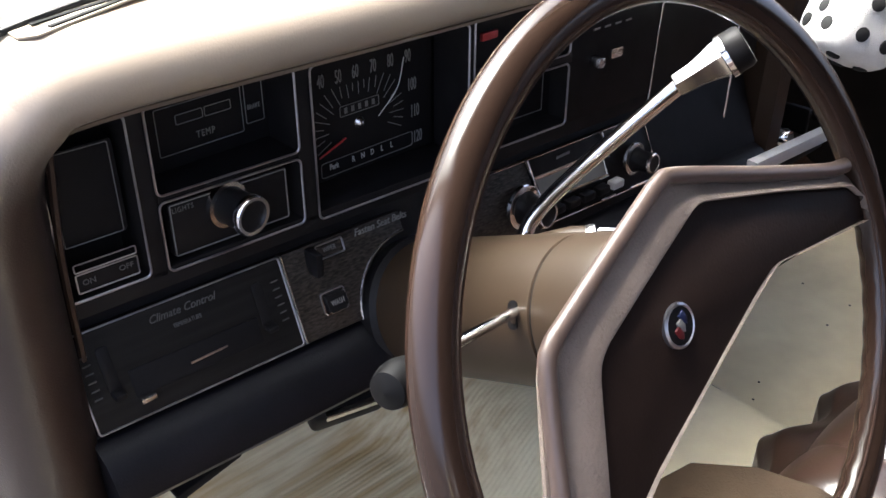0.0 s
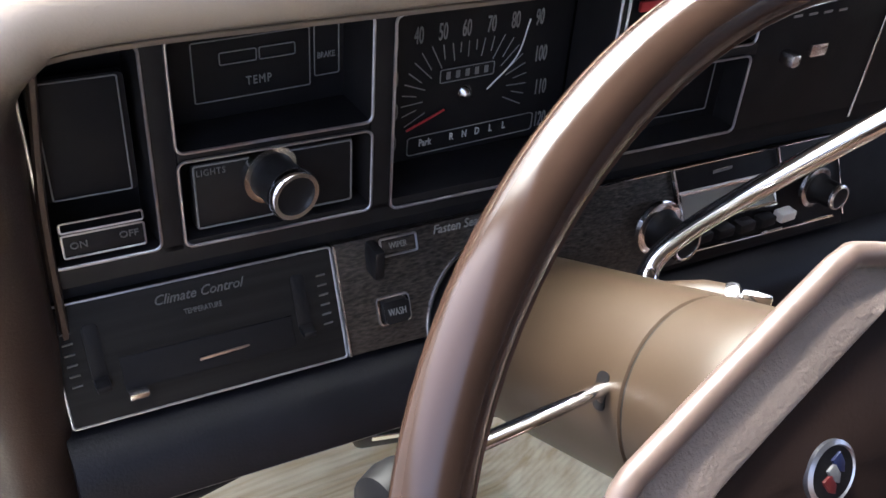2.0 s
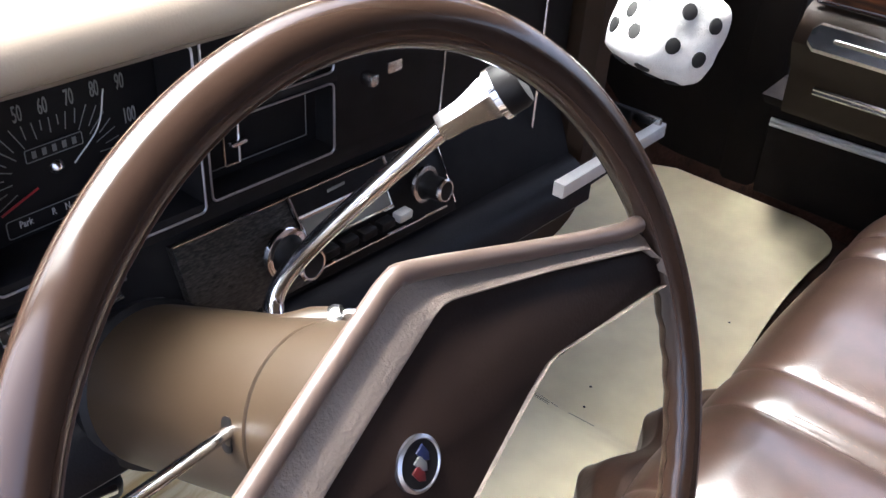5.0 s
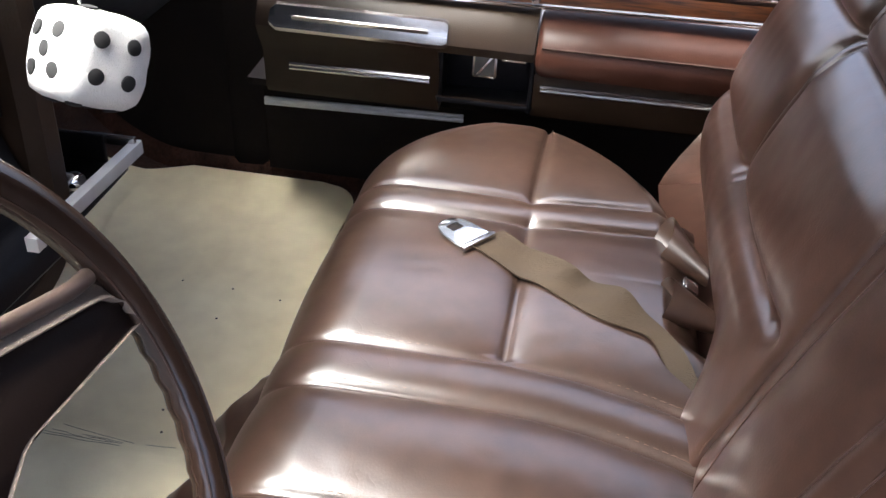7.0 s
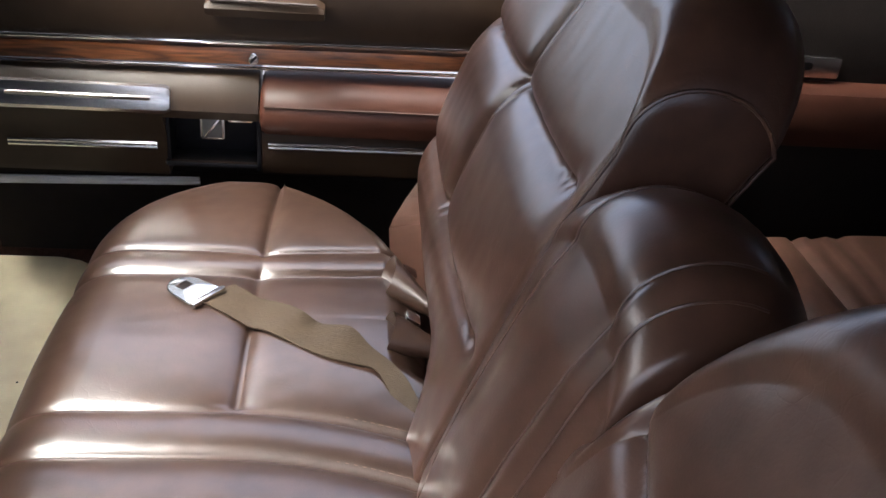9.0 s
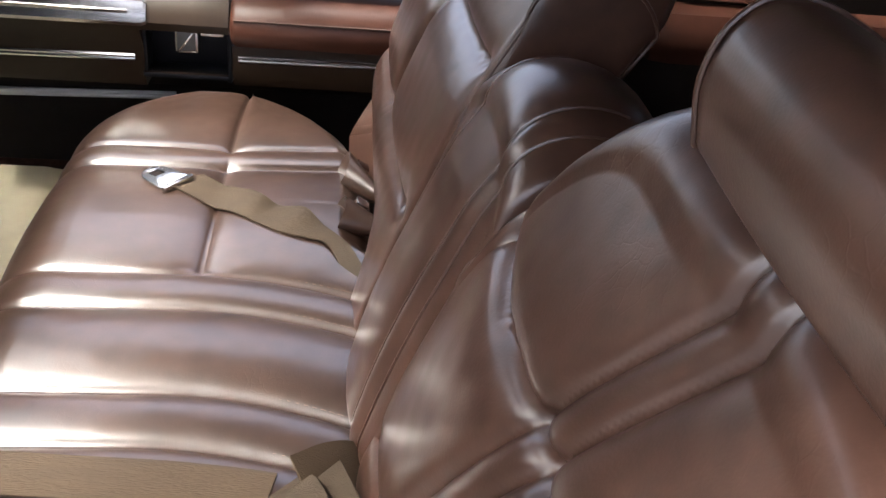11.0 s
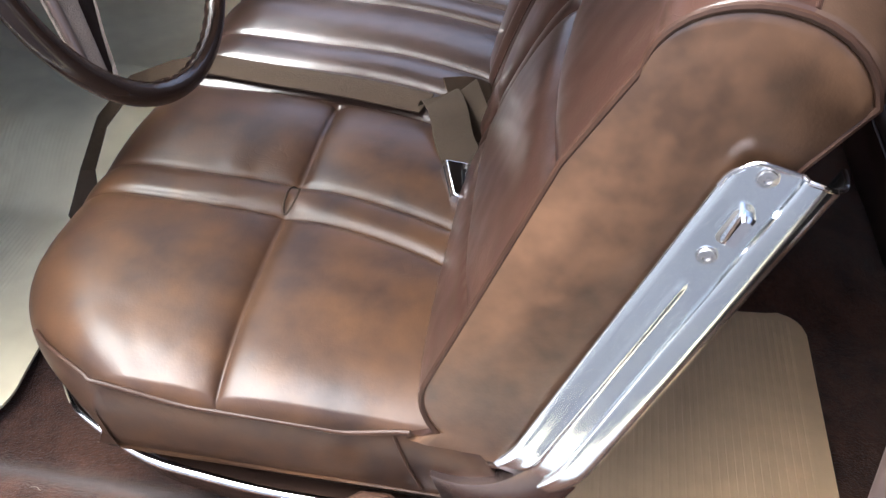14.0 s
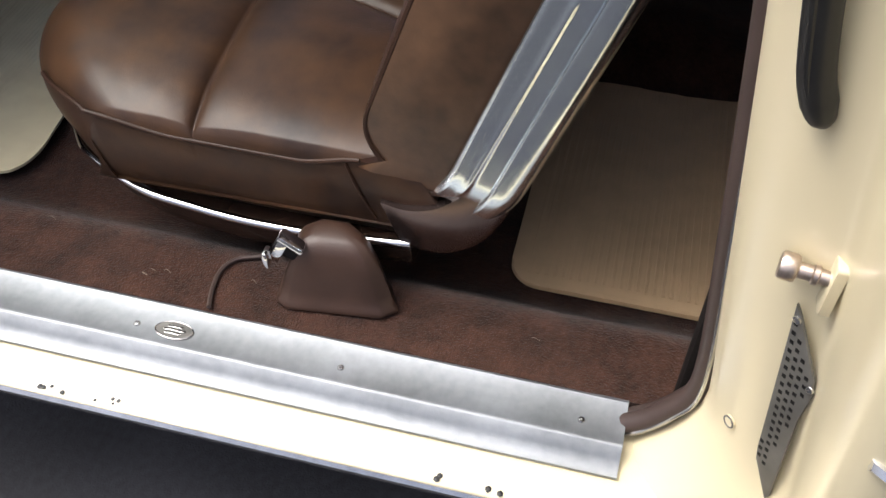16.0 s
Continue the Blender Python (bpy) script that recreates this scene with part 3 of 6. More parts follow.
part("upper_panel", rings([[(DX + 0.004, y, 0.798 + 0.0155 * (0.434 - y)), (DX - 0.004, y, 0.811 + 0.0155 * (0.434 - y)), (DX + 0.004, y, 0.90), (DX + 0.03, y, 0.955), (DX + 0.06, y, 0.965), (DX + 0.10, y, 0.95), (DX + 0.10, y, 0.798 + 0.0155 * (0.434 - y))] for y in [0.44 - 0.0625 * k for k in range(18)]]), DOOR_VINYL, door, "padded dark brown vinyl upper panel")
part("wood_strip", prism([(0.432, 0.764), (-0.60, 0.782), (-0.60, 0.804), (0.432, 0.790)], door_to, -0.02, 0.001, 0.001), WOOD, door, "figured wood-grain strip")
for z0, z1 in ((0.797, 0.813), (0.760, 0.776)):
    part("chrome_strip", tube([(DX - 0.002, 0.434, z0), (DX - 0.002, -0.60, z1)], 0.0028, 8), CHROME, door)
part("chrome_end", tube([(DX - 0.002, 0.434, 0.797), (DX - 0.002, 0.437, 0.779), (DX - 0.002, 0.434, 0.760)], 0.0028, 8), CHROME, door)
crest = part("crest", prism([(0.0075 * math.cos(w) * (1 - 0.15 * math.sin(w)), 0.0095 * math.sin(w)) for w in [2 * math.pi * k / 18 for k in range(18)]], lambda u, v, d: (DX - 0.001 - d, 0.046 + u, 0.780 + v), 0, 0.003, 0.001), DULL_CHROME, door, "small shield crest")
part("crest_bar", box((DX - 0.005, 0.046, 0.780), (0.002, 0.003, 0.013), 0.0005, Matrix.Rotation(radians(40), 4, "X")), BLACK, crest)
# ledge with pull cup, armrest and pocket
part("ledge", rings([[(DX + 0.01, y, 0.758), (DX - 0.012, y, 0.750), (DX - 0.030, y, 0.722), (DX - 0.034, y, 0.708), (DX - 0.026, y, 0.690), (DX - 0.008, y, 0.66), (DX - 0.002, y, 0.60), (DX + 0.004, y, 0.588), (DX + 0.05, y, 0.588), (DX + 0.05, y, 0.758)]
                     for y in (0.445, 0.44, 0.40, 0.30, 0.20, 0.176)]), DOOR_VINYL, door, "brown vinyl door panel")
part("ledge_rear", rings([[(DX + 0.01, y, 0.758), (DX - 0.012, y, 0.750), (DX - 0.030, y, 0.722), (DX - 0.034, y, 0.708), (DX - 0.028, y, 0.694), (DX + 0.05, y, 0.694), (DX + 0.05, y, 0.758)] for y in (0.176, 0.12, 0.038)]), DOOR_VINYL, door)
pocket = part("pocket", join(box((DX + 0.045, 0.107, 0.65), (0.01, 0.142, 0.09), 0.001), box((DX + 0.02, 0.107, 0.612), (0.06, 0.142, 0.008), 0.002), box((DX + 0.02, 0.174, 0.65), (0.05, 0.006, 0.085), 0.001), box((DX + 0.02, 0.040, 0.65), (0.06, 0.006, 0.09), 0.001)), BLACK_VINYL, door, "dark recessed handle pocket")
part("handle_plate", prism(rrect(0.036, 0.038, 0.003), lambda u, v, d: (DX + 0.022 - d, 0.112 + u, 0.662 + v), 0, 0.004, 0.001), DULL_CHROME, pocket, "square chrome handle plate")
part("handle_face", prism(rrect(0.029, 0.031, 0.002), lambda u, v, d: (DX + 0.0185 - d, 0.112 + u, 0.662 + v), 0, 0.002, 0.0006), GRILLE, pocket)
part("handle_slash", box((DX + 0.016, 0.112, 0.662), (0.002, 0.0035, 0.036), 0.0006, Matrix.Rotation(radians(36), 4, "X")), CHROME, pocket)
part("pocket_lip", box((DX - 0.004, 0.107, 0.613), (0.008, 0.146, 0.008), 0.003), DOOR_VINYL, pocket, "brown padded lip")
part("latch_lever", box((DX + 0.004, 0.068, 0.684), (0.012, 0.036, 0.009), 0.002), DULL_CHROME, pocket)
part("armrest", rings([[(DX + 0.03, y, 0.755 - e), (DX - 0.020 + e, y, 0.748 - e), (DX - 0.046 + e, y, 0.722 - e * 0.6), (DX - 0.050 + e, y, 0.700), (DX - 0.040 + e, y, 0.680 + e), (DX - 0.010, y, 0.672 + e), (DX + 0.03, y, 0.672 + e)]
                       for y, e in ((0.036, 0.012), (0.033, 0.004), (0.026, 0.0), (-0.1, 0.0), (-0.35, 0.0), (-0.60, 0.0))]), ARMREST, door, "reddish brown padded armrest")
part("armrest_seam", tube([(DX - 0.046, 0.028, 0.724), (DX - 0.047, -0.60, 0.724)], 0.0018, 6), PIPING, door)
part("lower_band", rings([[(DX + 0.05, y, 0.672), (DX - 0.006, y, 0.668), (DX - 0.008, y, 0.62), (DX + 0.006, y, 0.596), (DX + 0.05, y, 0.59)] for y in (0.036, -0.2, -0.60)]), DOOR_VINYL, door)


def trim_strip(y0, z0, y1, z1, x, h, mat, name="bright_strip"):
    return part(name, rings([[(x + 0.004, y, z - h / 2), (x - 0.002, y, z - h / 2), (x - 0.004, y, z - h / 4), (x - 0.0025, y, z), (x - 0.004, y, z + h / 4), (x - 0.002, y, z + h / 2), (x + 0.004, y, z + h / 2)]
                             for y, z in ((y0, z0), (y1, z1))]), mat, door)


trim_strip(0.405, 0.638, 0.190, 0.640, DX - 0.006, 0.012, DULL_CHROME)
trim_strip(0.026, 0.648, -0.60, 0.652, DX - 0.010, 0.011, DULL_CHROME)
pull = part("pull_cup", rings([[(DX - 0.020, y, 0.741 - e), (DX - 0.026, y, 0.739 - e), (DX - 0.034, y, 0.722), (DX - 0.037, y, 0.708 + e), (DX - 0.034, y, 0.702 + e), (DX - 0.016, y, 0.712)]
                               for y, e in ((0.424, 0.008), (0.415, 0.0), (0.30, 0), (0.17, 0.0), (0.163, 0.004))]), DULL_CHROME, door, "chrome pull cup")
part("pull_slot", box((DX - 0.0335, 0.29, 0.724), (0.004, 0.20, 0.008), 0.0015, Matrix.Rotation(radians(-24), 4, "Y")), DULL_CHROME, pull)
part("lower_panel", rings([[(0.86, y, 0.59), (0.775, y, 0.588), (0.80, y, 0.565), (0.845, y, 0.55), (0.852, y, 0.50), (0.858, y, 0.38), (0.89, y, 0.36), (0.89, y, 0.59)] for y in (0.492, 0.2, -0.2, -0.60)]), DOOR_DARK, door, "dark carpeted lower door panel")
trim_strip(0.490, 0.516, 0.15, 0.526, 0.846, 0.014, SIL, "pale_strip")
trim_strip(0.30, 0.592, -0.60, 0.592, 0.774, 0.004, DULL_CHROME, "thin_strip")
handle = part("pull_handle", rings([[(DX - 0.004, y, 0.872 + e), (DX - 0.030, y, 0.870 + e), (DX - 0.036, y, 0.860), (DX - 0.030, y, 0.848 - e * 0.3), (DX - 0.006, y, 0.846), (DX + 0.004, y, 0.85)]
                                    for y, e in ((0.108, -0.006), (0.100, 0), (0.03, 0.0), (-0.045, 0), (-0.055, -0.006))]), DOOR_VINYL, door, "brown pull handle with a bright edge")
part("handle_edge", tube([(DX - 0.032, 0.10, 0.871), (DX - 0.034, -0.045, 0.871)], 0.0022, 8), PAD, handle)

# ---- front and rear floor mats ----


def mat_outline(u, v):
    """Front mat, rounded rear passenger corner, running up the toe board."""
    x = -0.575 + 1.42 * u
    y0 = 0.305 + 0.02 * math.sin(u * 9)
    y1 = 0.80 + 0.20 * ease((0.06 - x) / 0.16) - 0.17 * clamp((x - 0.76) / 0.085)
    y = y0 + (y1 - y0) * v
    w = clamp((u - 0.945) / 0.055)
    y = y + 0.08 * (1 - math.sqrt(max(0, 1 - w * w))) * (1 - v) ** 3
    w2 = clamp((0.05 - u) / 0.05)
    y = y + 0.05 * (1 - math.sqrt(max(0, 1 - w2 * w2))) * (1 - v) ** 3
    return x, y


def mat_point(u, v):
    x, y = mat_outline(u, v)
    rib = 0.0
    if x < 0.02:
        band = ease((y - 0.40) / 0.02) * ease((-0.04 - x) / 0.03) * ease((x + 0.55) / 0.02)
        rib = 0.0004 * band * math.sin(y * 1000)
    return (x, y, max(floor_z(x, y), 0.36) + 0.011 + rib)


front_mat = thing("floor_mat", (0.13, 0.5, 0.37), "one-piece beige rubber mat across the front footwell", "floor mat")
part("sheet", sheet(mat_point, 150, 460, 0.004), MAT_BEIGE, front_mat)


rear_mat = thing("rear_floor_mat", (-0.374, -0.46, 0.355), "tan ribbed rubber mat in the rear footwell", "floor mat")
part("sheet", prism(rrect(0.405, 0.312, 0.036, 8, -0.3745, -0.459), lambda u, v, d: (u, v, 0.358 + d), 0, 0.007, 0.003), MAT_TAN, rear_mat)
part("ribs", join(*[box((-0.3745, -0.592 + 0.0095 * k, 0.3652), (0.370, 0.0045, 0.0012), 0.0005, None, 1) for k in range(29)]), MAT_TAN, rear_mat)
# marks and crumbs on the front mat
SCRATCHES = [[(0.195, 0.535), (0.167, 0.431)], [(0.166, 0.53), (0.147, 0.482)], [(0.166, 0.492), (0.157, 0.438)], [(0.156, 0.478), (0.144, 0.432)], [(0.139, 0.53), (0.135, 0.438)], [(0.124, 0.524), (0.122, 0.421)], [(0.162, 0.412), (0.176, 0.384)]]
for (xa, ya), (xb, yb) in SCRATCHES:
    part("scratch", tube([(xa + (xb - xa) * k / 8, ya + (yb - ya) * k / 8 + 0.002 * math.sin(k * 1.3), floor_z(xa + (xb - xa) * k / 8, ya + (yb - ya) * k / 8) + 0.0118) for k in range(9)], 0.0003, 4), SCUFF, front_mat)
for x, y in [(0.51, 0.513), (0.507, 0.434), (0.246, 0.43), (0.209, 0.416), (0.496, 0.358), (0.435, 0.432)]:
    single("crumb", lathe([(0.0001, 0), (0.0018, 0.0004), (0.0014, 0.0016), (0.0001, 0.002)], (x, y, max(floor_z(x, y), 0.36) + 0.0108), (0.2, 0.1, 1), 7), RUBBER, "dark crumb of dirt on the beige mat", "dirt", "crumbs")

# ---- dashboard ----
dash = thing("dashboard", (0, 0.5, 0.75), "black driver-centred dashboard with brown padded surround and chrome outlines", "dashboard")


def dash_y(x):
    return 0.452 - 0.06 * (x + 0.54)


def face(u, v, d):
    return (u, dash_y(u) - d, v)


def low(u, v, d):
    return (u, dash_y(u) + 0.005 - (0.862 - v) * 0.40 - d, v + d * 0.3)


# padded surround: down the outer end, along the top, and round the inner end
pad_path = [(-0.628, 0.66), (-0.628, 0.80), (-0.626, 0.93), (-0.618, 0.972), (-0.598, 0.996), (-0.565, 1.006), (-0.40, 1.006), (-0.10, 1.006), (0.10, 1.006), (0.30, 1.004), (0.66, 0.998)]
pp = smooth_path([(x, 0, z) for x, z in pad_path], 6)
loops = []
for i, p in enumerate(pp):
    t = (pp[min(i + 1, len(pp) - 1)] - pp[max(i - 1, 0)]).normalized()
    nrm = Vector((-t.z, 0, t.x))
    y0 = dash_y(p.x)
    lip = -0.024 + 0.012 * ease((p.z - 0.95) / 0.05)
    ring = [(lip, 0.012), (lip + 0.0005, -0.006), (lip * 0.8, -0.019), (lip * 0.33, -0.030), (0.006, -0.035), (0.018, -0.032), (0.028, -0.022), (0.034, -0.002), (0.038, 0.05), (0.040, 0.22), (-0.01, 0.22), (-0.028, 0.05)]
    loops.append([(p.x + nrm.x * a, y0 + b, p.z + nrm.z * a) for a, b in ring])
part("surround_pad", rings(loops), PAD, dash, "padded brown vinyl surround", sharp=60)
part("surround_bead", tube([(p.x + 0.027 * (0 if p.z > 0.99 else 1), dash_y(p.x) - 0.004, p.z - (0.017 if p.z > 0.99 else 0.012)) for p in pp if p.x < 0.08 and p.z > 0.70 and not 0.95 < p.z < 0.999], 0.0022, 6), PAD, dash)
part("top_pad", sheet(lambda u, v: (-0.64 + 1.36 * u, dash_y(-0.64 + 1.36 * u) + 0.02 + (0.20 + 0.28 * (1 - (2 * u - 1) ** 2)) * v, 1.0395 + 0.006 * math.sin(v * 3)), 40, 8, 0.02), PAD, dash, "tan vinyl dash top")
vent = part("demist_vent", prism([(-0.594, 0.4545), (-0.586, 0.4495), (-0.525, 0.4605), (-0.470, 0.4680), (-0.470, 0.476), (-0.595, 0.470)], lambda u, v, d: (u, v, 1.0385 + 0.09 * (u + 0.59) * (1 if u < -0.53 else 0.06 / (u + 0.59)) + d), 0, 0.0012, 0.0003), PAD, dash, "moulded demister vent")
for p0, p1 in (((-0.5837, 0.4635), (-0.505, 0.4735)), ((-0.578, 0.4545), (-0.530, 0.4625))):
    part("vent_slot", ribbon([Vector((*p0, 1.0412)).lerp(Vector((*p1, 1.0450)), k / 6) for k in range(7)], [Vector((0, 1, 0))] * 7, 0.0030, 0.0008), BLACK, vent)
part("screen_seal", tube(smooth_path([(-0.612, 0.463, 1.036), (-0.5986, 0.467, 1.0395), (-0.541, 0.4765, 1.0440), (-0.45, 0.488, 1.0465)], 5), 0.0022, 8), BLACK_RUBBER, dash)
part("pillar_foot", rings([[(x, y, z) for x, y in ((-0.622 + k, 0.480), (-0.598 + k, 0.484), (-0.590 + k, 0.500), (-0.622 + k, 0.52))] for k, z in ((0, 1.02), (0.004, 1.05), (0.006, 1.062))]), WHEEL, dash, "dark foot of the windscreen pillar trim")
# inner end of the cockpit
inner = smooth_path([(0.078, 0.0, 0.99), (0.078, 0.0, 0.86), (0.076, 0.0, 0.78), (0.064, 0, 0.742), (0.03, 0, 0.722), (-0.03, 0, 0.714)], 6)
loops = []
for i, p in enumerate(inner):
    t = (inner[min(i + 1, len(inner) - 1)] - inner[max(i - 1, 0)]).normalized()
    nrm = Vector((-t.z, 0, t.x))
    loops.append([(p.x + nrm.x * a, dash_y(p.x) + b, p.z + nrm.z * a) for a, b in ((-0.024, 0.02), (-0.024, -0.008), (-0.014, -0.020), (0.004, -0.022), (0.020, -0.012), (0.026, 0.01), (0.028, 0.10), (-0.024, 0.10))])
part("end_pad", rings(loops), DOOR_VINYL, dash, "dark brown padded end")
part("end_strip", tube([(0.012, dash_y(0.012) - 0.002, 0.985), (0.012, dash_y(0.012) - 0.002, 0.86), (0.010, dash_y(0.012) - 0.002, 0.752)], 0.0012, 6), DULL_CHROME, dash)
# backing, dividers and lower roll
part("backing", box((-0.28, 0.535, 0.87), (0.70, 0.10, 0.28), 0.004), FACE, dash)
BARS = [(-0.608, 0.8725, -0.05 + 0.10, 0.886), (-0.608, 0.9875, 0.05, 0.998), (-0.612, 0.88, -0.5995, 0.992), (-0.5515, 0.88, -0.5395, 0.992), (-0.4455, 0.88, -0.4335, 0.992),
        (-0.5395, 0.928, -0.4455, 0.9335), (-0.3065, 0.88, -0.2985, 0.992), (-0.2985, 0.934, -0.20, 0.942), (-0.202, 0.88, 0.05, 0.992)]
for x0, z0, x1, z1 in BARS:
    part("panel_bar", prism([(x0, z0), (x1, z0), (x1, z1), (x0, z1)], face, -0.035, 0.0, 0.0015), BLACK, dash)
part("lower_roll", rings([[(x, dash_y(x) + a, z) for a, z in ((0.02, 0.800), (-0.020, 0.799), (-0.034, 0.792), (-0.044, 0.778), (-0.044, 0.764), (-0.034, 0.752), (-0.015, 0.748), (0.05, 0.752), (0.06, 0.80))] for x in [-0.612 + 0.066 * k for k in range(11)]]), BLACK_VINYL, dash, "black padded lower roll")
part("low_backing", prism([(-0.612, 0.795), (0.05, 0.795), (0.05, 0.8735), (-0.612, 0.8735)], low, -0.03, -0.004), BLACK, dash)


def outline(name, w, h, cx, cz, r=0.004, rad=0.0008, mat=LINE, d=0.001, to=face, parent=dash):
    return part(name, tube([to(cx + a, cz + b, d) for a, b in rrect(w, h, r, 4)], rad, 6, True), mat, parent)


outline("chrome_outline", 0.049, 0.103, -0.5755, 0.9365)
outline("chrome_outline", 0.095, 0.055, -0.4925, 0.961)
outline("chrome_outline", 0.095, 0.046, -0.4925, 0.906)
outline("chrome_outline", 0.128, 0.106, -0.370, 0.9335)
outline("chrome_outline", 0.096, 0.046, -0.253, 0.9655)
outline("chrome_outline", 0.096, 0.050, -0.253, 0.910)
part("divider_line", tube([face(-0.0985, 0.978, 0.001), face(-0.104, 0.878, 0.001)], 0.0009, 6), DULL_CHROME, dash)
# left switch bay
part("blank_face", prism(rrect(0.040, 0.058, 0.002), lambda u, v, d: face(-0.576 + u, 0.944 + v, d), -0.012, -0.008, 0.001), FACE, dash)
outline("thin_outline", 0.034, 0.056, -0.576, 0.944, 0.001, 0.0004, DIM_INK, -0.007)
rocker_sw = part("rocker_switch", prism(rrect(0.036, 0.013, 0.002), lambda u, v, d: face(-0.576 + u, 0.897 + v, d), -0.008, 0.001, 0.001), BLACK, dash, "black on-off rocker switch")
outline("switch_outline", 0.036, 0.012, -0.576, 0.8965, 0.001, 0.0005, LINE, 0.0015, face, rocker_sw)
outline("switch_outline", 0.036, 0.005, -0.576, 0.9065, 0.001, 0.0005, LINE, 0.0015, face, rocker_sw)
part("letters", lettering("ON", lambda u, v, d: face(-0.587 + u, 0.8965 + v, 0.0012 + d), 0.0050), FAINT_INK, rocker_sw)
part("letters", lettering("OFF", lambda u, v, d: face(-0.565 + u, 0.8975 + v, 0.0012 + d), 0.0050), FAINT_INK, rocker_sw)


# temperature and brake lamps
def deep(u, v, d):
    return (u, 0.478 - d, v)


part("gauge_face", prism([(-0.540, 0.926), (-0.445, 0.926), (-0.445, 0.998), (-0.540, 0.998)], deep, -0.004, 0.0), FACE, dash)
part("letters", lettering("TEMP", lambda u, v, d: deep(-0.490 + u, 0.950 + v, d), 0.0062, stretch=0.75, spacing=1.25), DIM_INK, dash)
part("letters", lettering("BRAKE", lambda u, v, d: deep(-0.455 + u, 0.957 + v, d), 0.0045, stretch=0.7), DIM_INK, dash)
for w, h, cx, cz in ((0.018, 0.006, -0.500, 0.9635), (0.018, 0.006, -0.4805, 0.9635), (0.058, 0.030, -0.493, 0.958), (0.013, 0.026, -0.455, 0.960)):
    outline("thin_outline", w, h, cx, cz, 0.001, 0.00035, DIM_INK, 0.001, deep)
# light switch
lights = part("light_panel", prism(rrect(0.080, 0.036, 0.002), lambda u, v, d: face(-0.493 + u, 0.906 + v, d), -0.010, -0.004, 0.001), BLACK, dash)
outline("thin_outline", 0.078, 0.034, -0.493, 0.906, 0.001, 0.0005, DIM_INK, -0.0035, face, lights)
part("letters", lettering("LIGHTS", lambda u, v, d: face(-0.524 + u, 0.919 + v, -0.0038 + d), 0.0048, stretch=0.8, spacing=1.15), FAINT_INK, lights)
kd = (0.16, -1, -0.02)
knob = part("light_knob", lathe([(0.0001, 0), (0.0125, 0), (0.0125, 0.006), (0.0115, 0.010), (0.0118, 0.022), (0.0125, 0.024), (0.0125, 0.027), (0.0112, 0.0285), (0.0105, 0.0265), (0.0001, 0.0265)], (-0.4965, dash_y(-0.4965) + 0.008, 0.9125), kd), BLACK, dash, "round black light knob with chrome ring")
part("knob_ring", lathe([(0.0098, 0.0262), (0.0101, 0.0289), (0.0122, 0.0291), (0.0132, 0.0275), (0.0132, 0.0245)], (-0.4965, dash_y(-0.4965) + 0.008, 0.9125), kd), CHROME, knob)
part("knob_collar", lathe([(0.0126, 0.004), (0.0150, 0.003), (0.0150, 0.0068), (0.0128, 0.0072)], (-0.4965, dash_y(-0.4965) + 0.008, 0.9125), kd), DULL_CHROME, knob)
# speedometer
speedo = part("speedometer", prism([(-0.434, 0.878), (-0.304, 0.878), (-0.304, 0.998), (-0.434, 0.998)], deep, -0.004, 0.0), FACE, dash, "black speedometer with white figures and red needle")
HUBX, HUBZ = -0.372, 0.921
NUMS = [("0", -0.4155, 0.898), ("10", -0.4165, 0.917), ("20", -0.417, 0.936), ("30", -0.4175, 0.956), ("40", -0.403, 0.9585), ("50", -0.3885, 0.9585), ("60", -0.374, 0.9585), ("70", -0.3585, 0.9585),
        ("80", -0.343, 0.9585), ("90", -0.327, 0.958), ("100", -0.3235, 0.936), ("110", -0.321, 0.915), ("120", -0.3185, 0.894)]
for txt, x, z in NUMS:
    part("figure", lettering(txt, lambda u, v, d: deep(x + u, z + v, d), 0.0135, stretch=0.42), DIM_INK, speedo)
for k in range(25):
    a = radians(200 - 220 * k / 24)
    r0 = 0.0215 if k % 2 == 0 else 0.025
    ca, sa = math.cos(a), math.sin(a)
    r1 = min(0.044 / max(abs(ca), 1e-3), 0.0305 / max(sa, 1e-3) if sa > 0 else 9, 0.040)
    part("tick", tube([deep(HUBX + ca * r0 * 1.25, HUBZ + sa * r0, 0.0004), deep(HUBX + ca * r1, HUBZ + sa * r1, 0.0004)], 0.00035, 4), DIM_INK, speedo)
part("hub", lathe([(0.0001, 0), (0.0045, 0), (0.0025, 0.003), (0.0001, 0.004)], deep(HUBX, HUBZ, 0), (0, -1, 0), 12), DULL_CHROME, speedo)
part("needle", tube([deep(-0.386, 0.914, 0.002), deep(-0.409, 0.9055, 0.002)], 0.0007, 6), RED, speedo)
part("odometer", prism(rrect(0.034, 0.0075, 0.001), lambda u, v, d: deep(-0.372 + u, 0.9335 + v, d), 0, 0.0006), BLACK, speedo)
outline("thin_outline", 0.034, 0.0075, -0.372, 0.9335, 0.001, 0.00035, DIM_INK, 0.001, deep, speedo)
for k in range(5):
    part("digit_bar", box(deep(-0.384 + 0.006 * k, 0.9335, 0.001), (0.0024, 0.0004, 0.0042)), DIM_INK, speedo)
outline("thin_outline", 0.083, 0.011, -0.366, 0.8945, 0.002, 0.00035, DIM_INK, 0.001, deep, speedo)
for txt, x in (("Park", -0.396), ("R", -0.379), ("N", -0.3705), ("D", -0.362), ("L", -0.353), ("L", -0.344)):
    part("letters", lettering(txt, lambda u, v, d: deep(x + u, 0.895 + v, d), 0.0062, stretch=0.7), WHITE_INK, speedo)
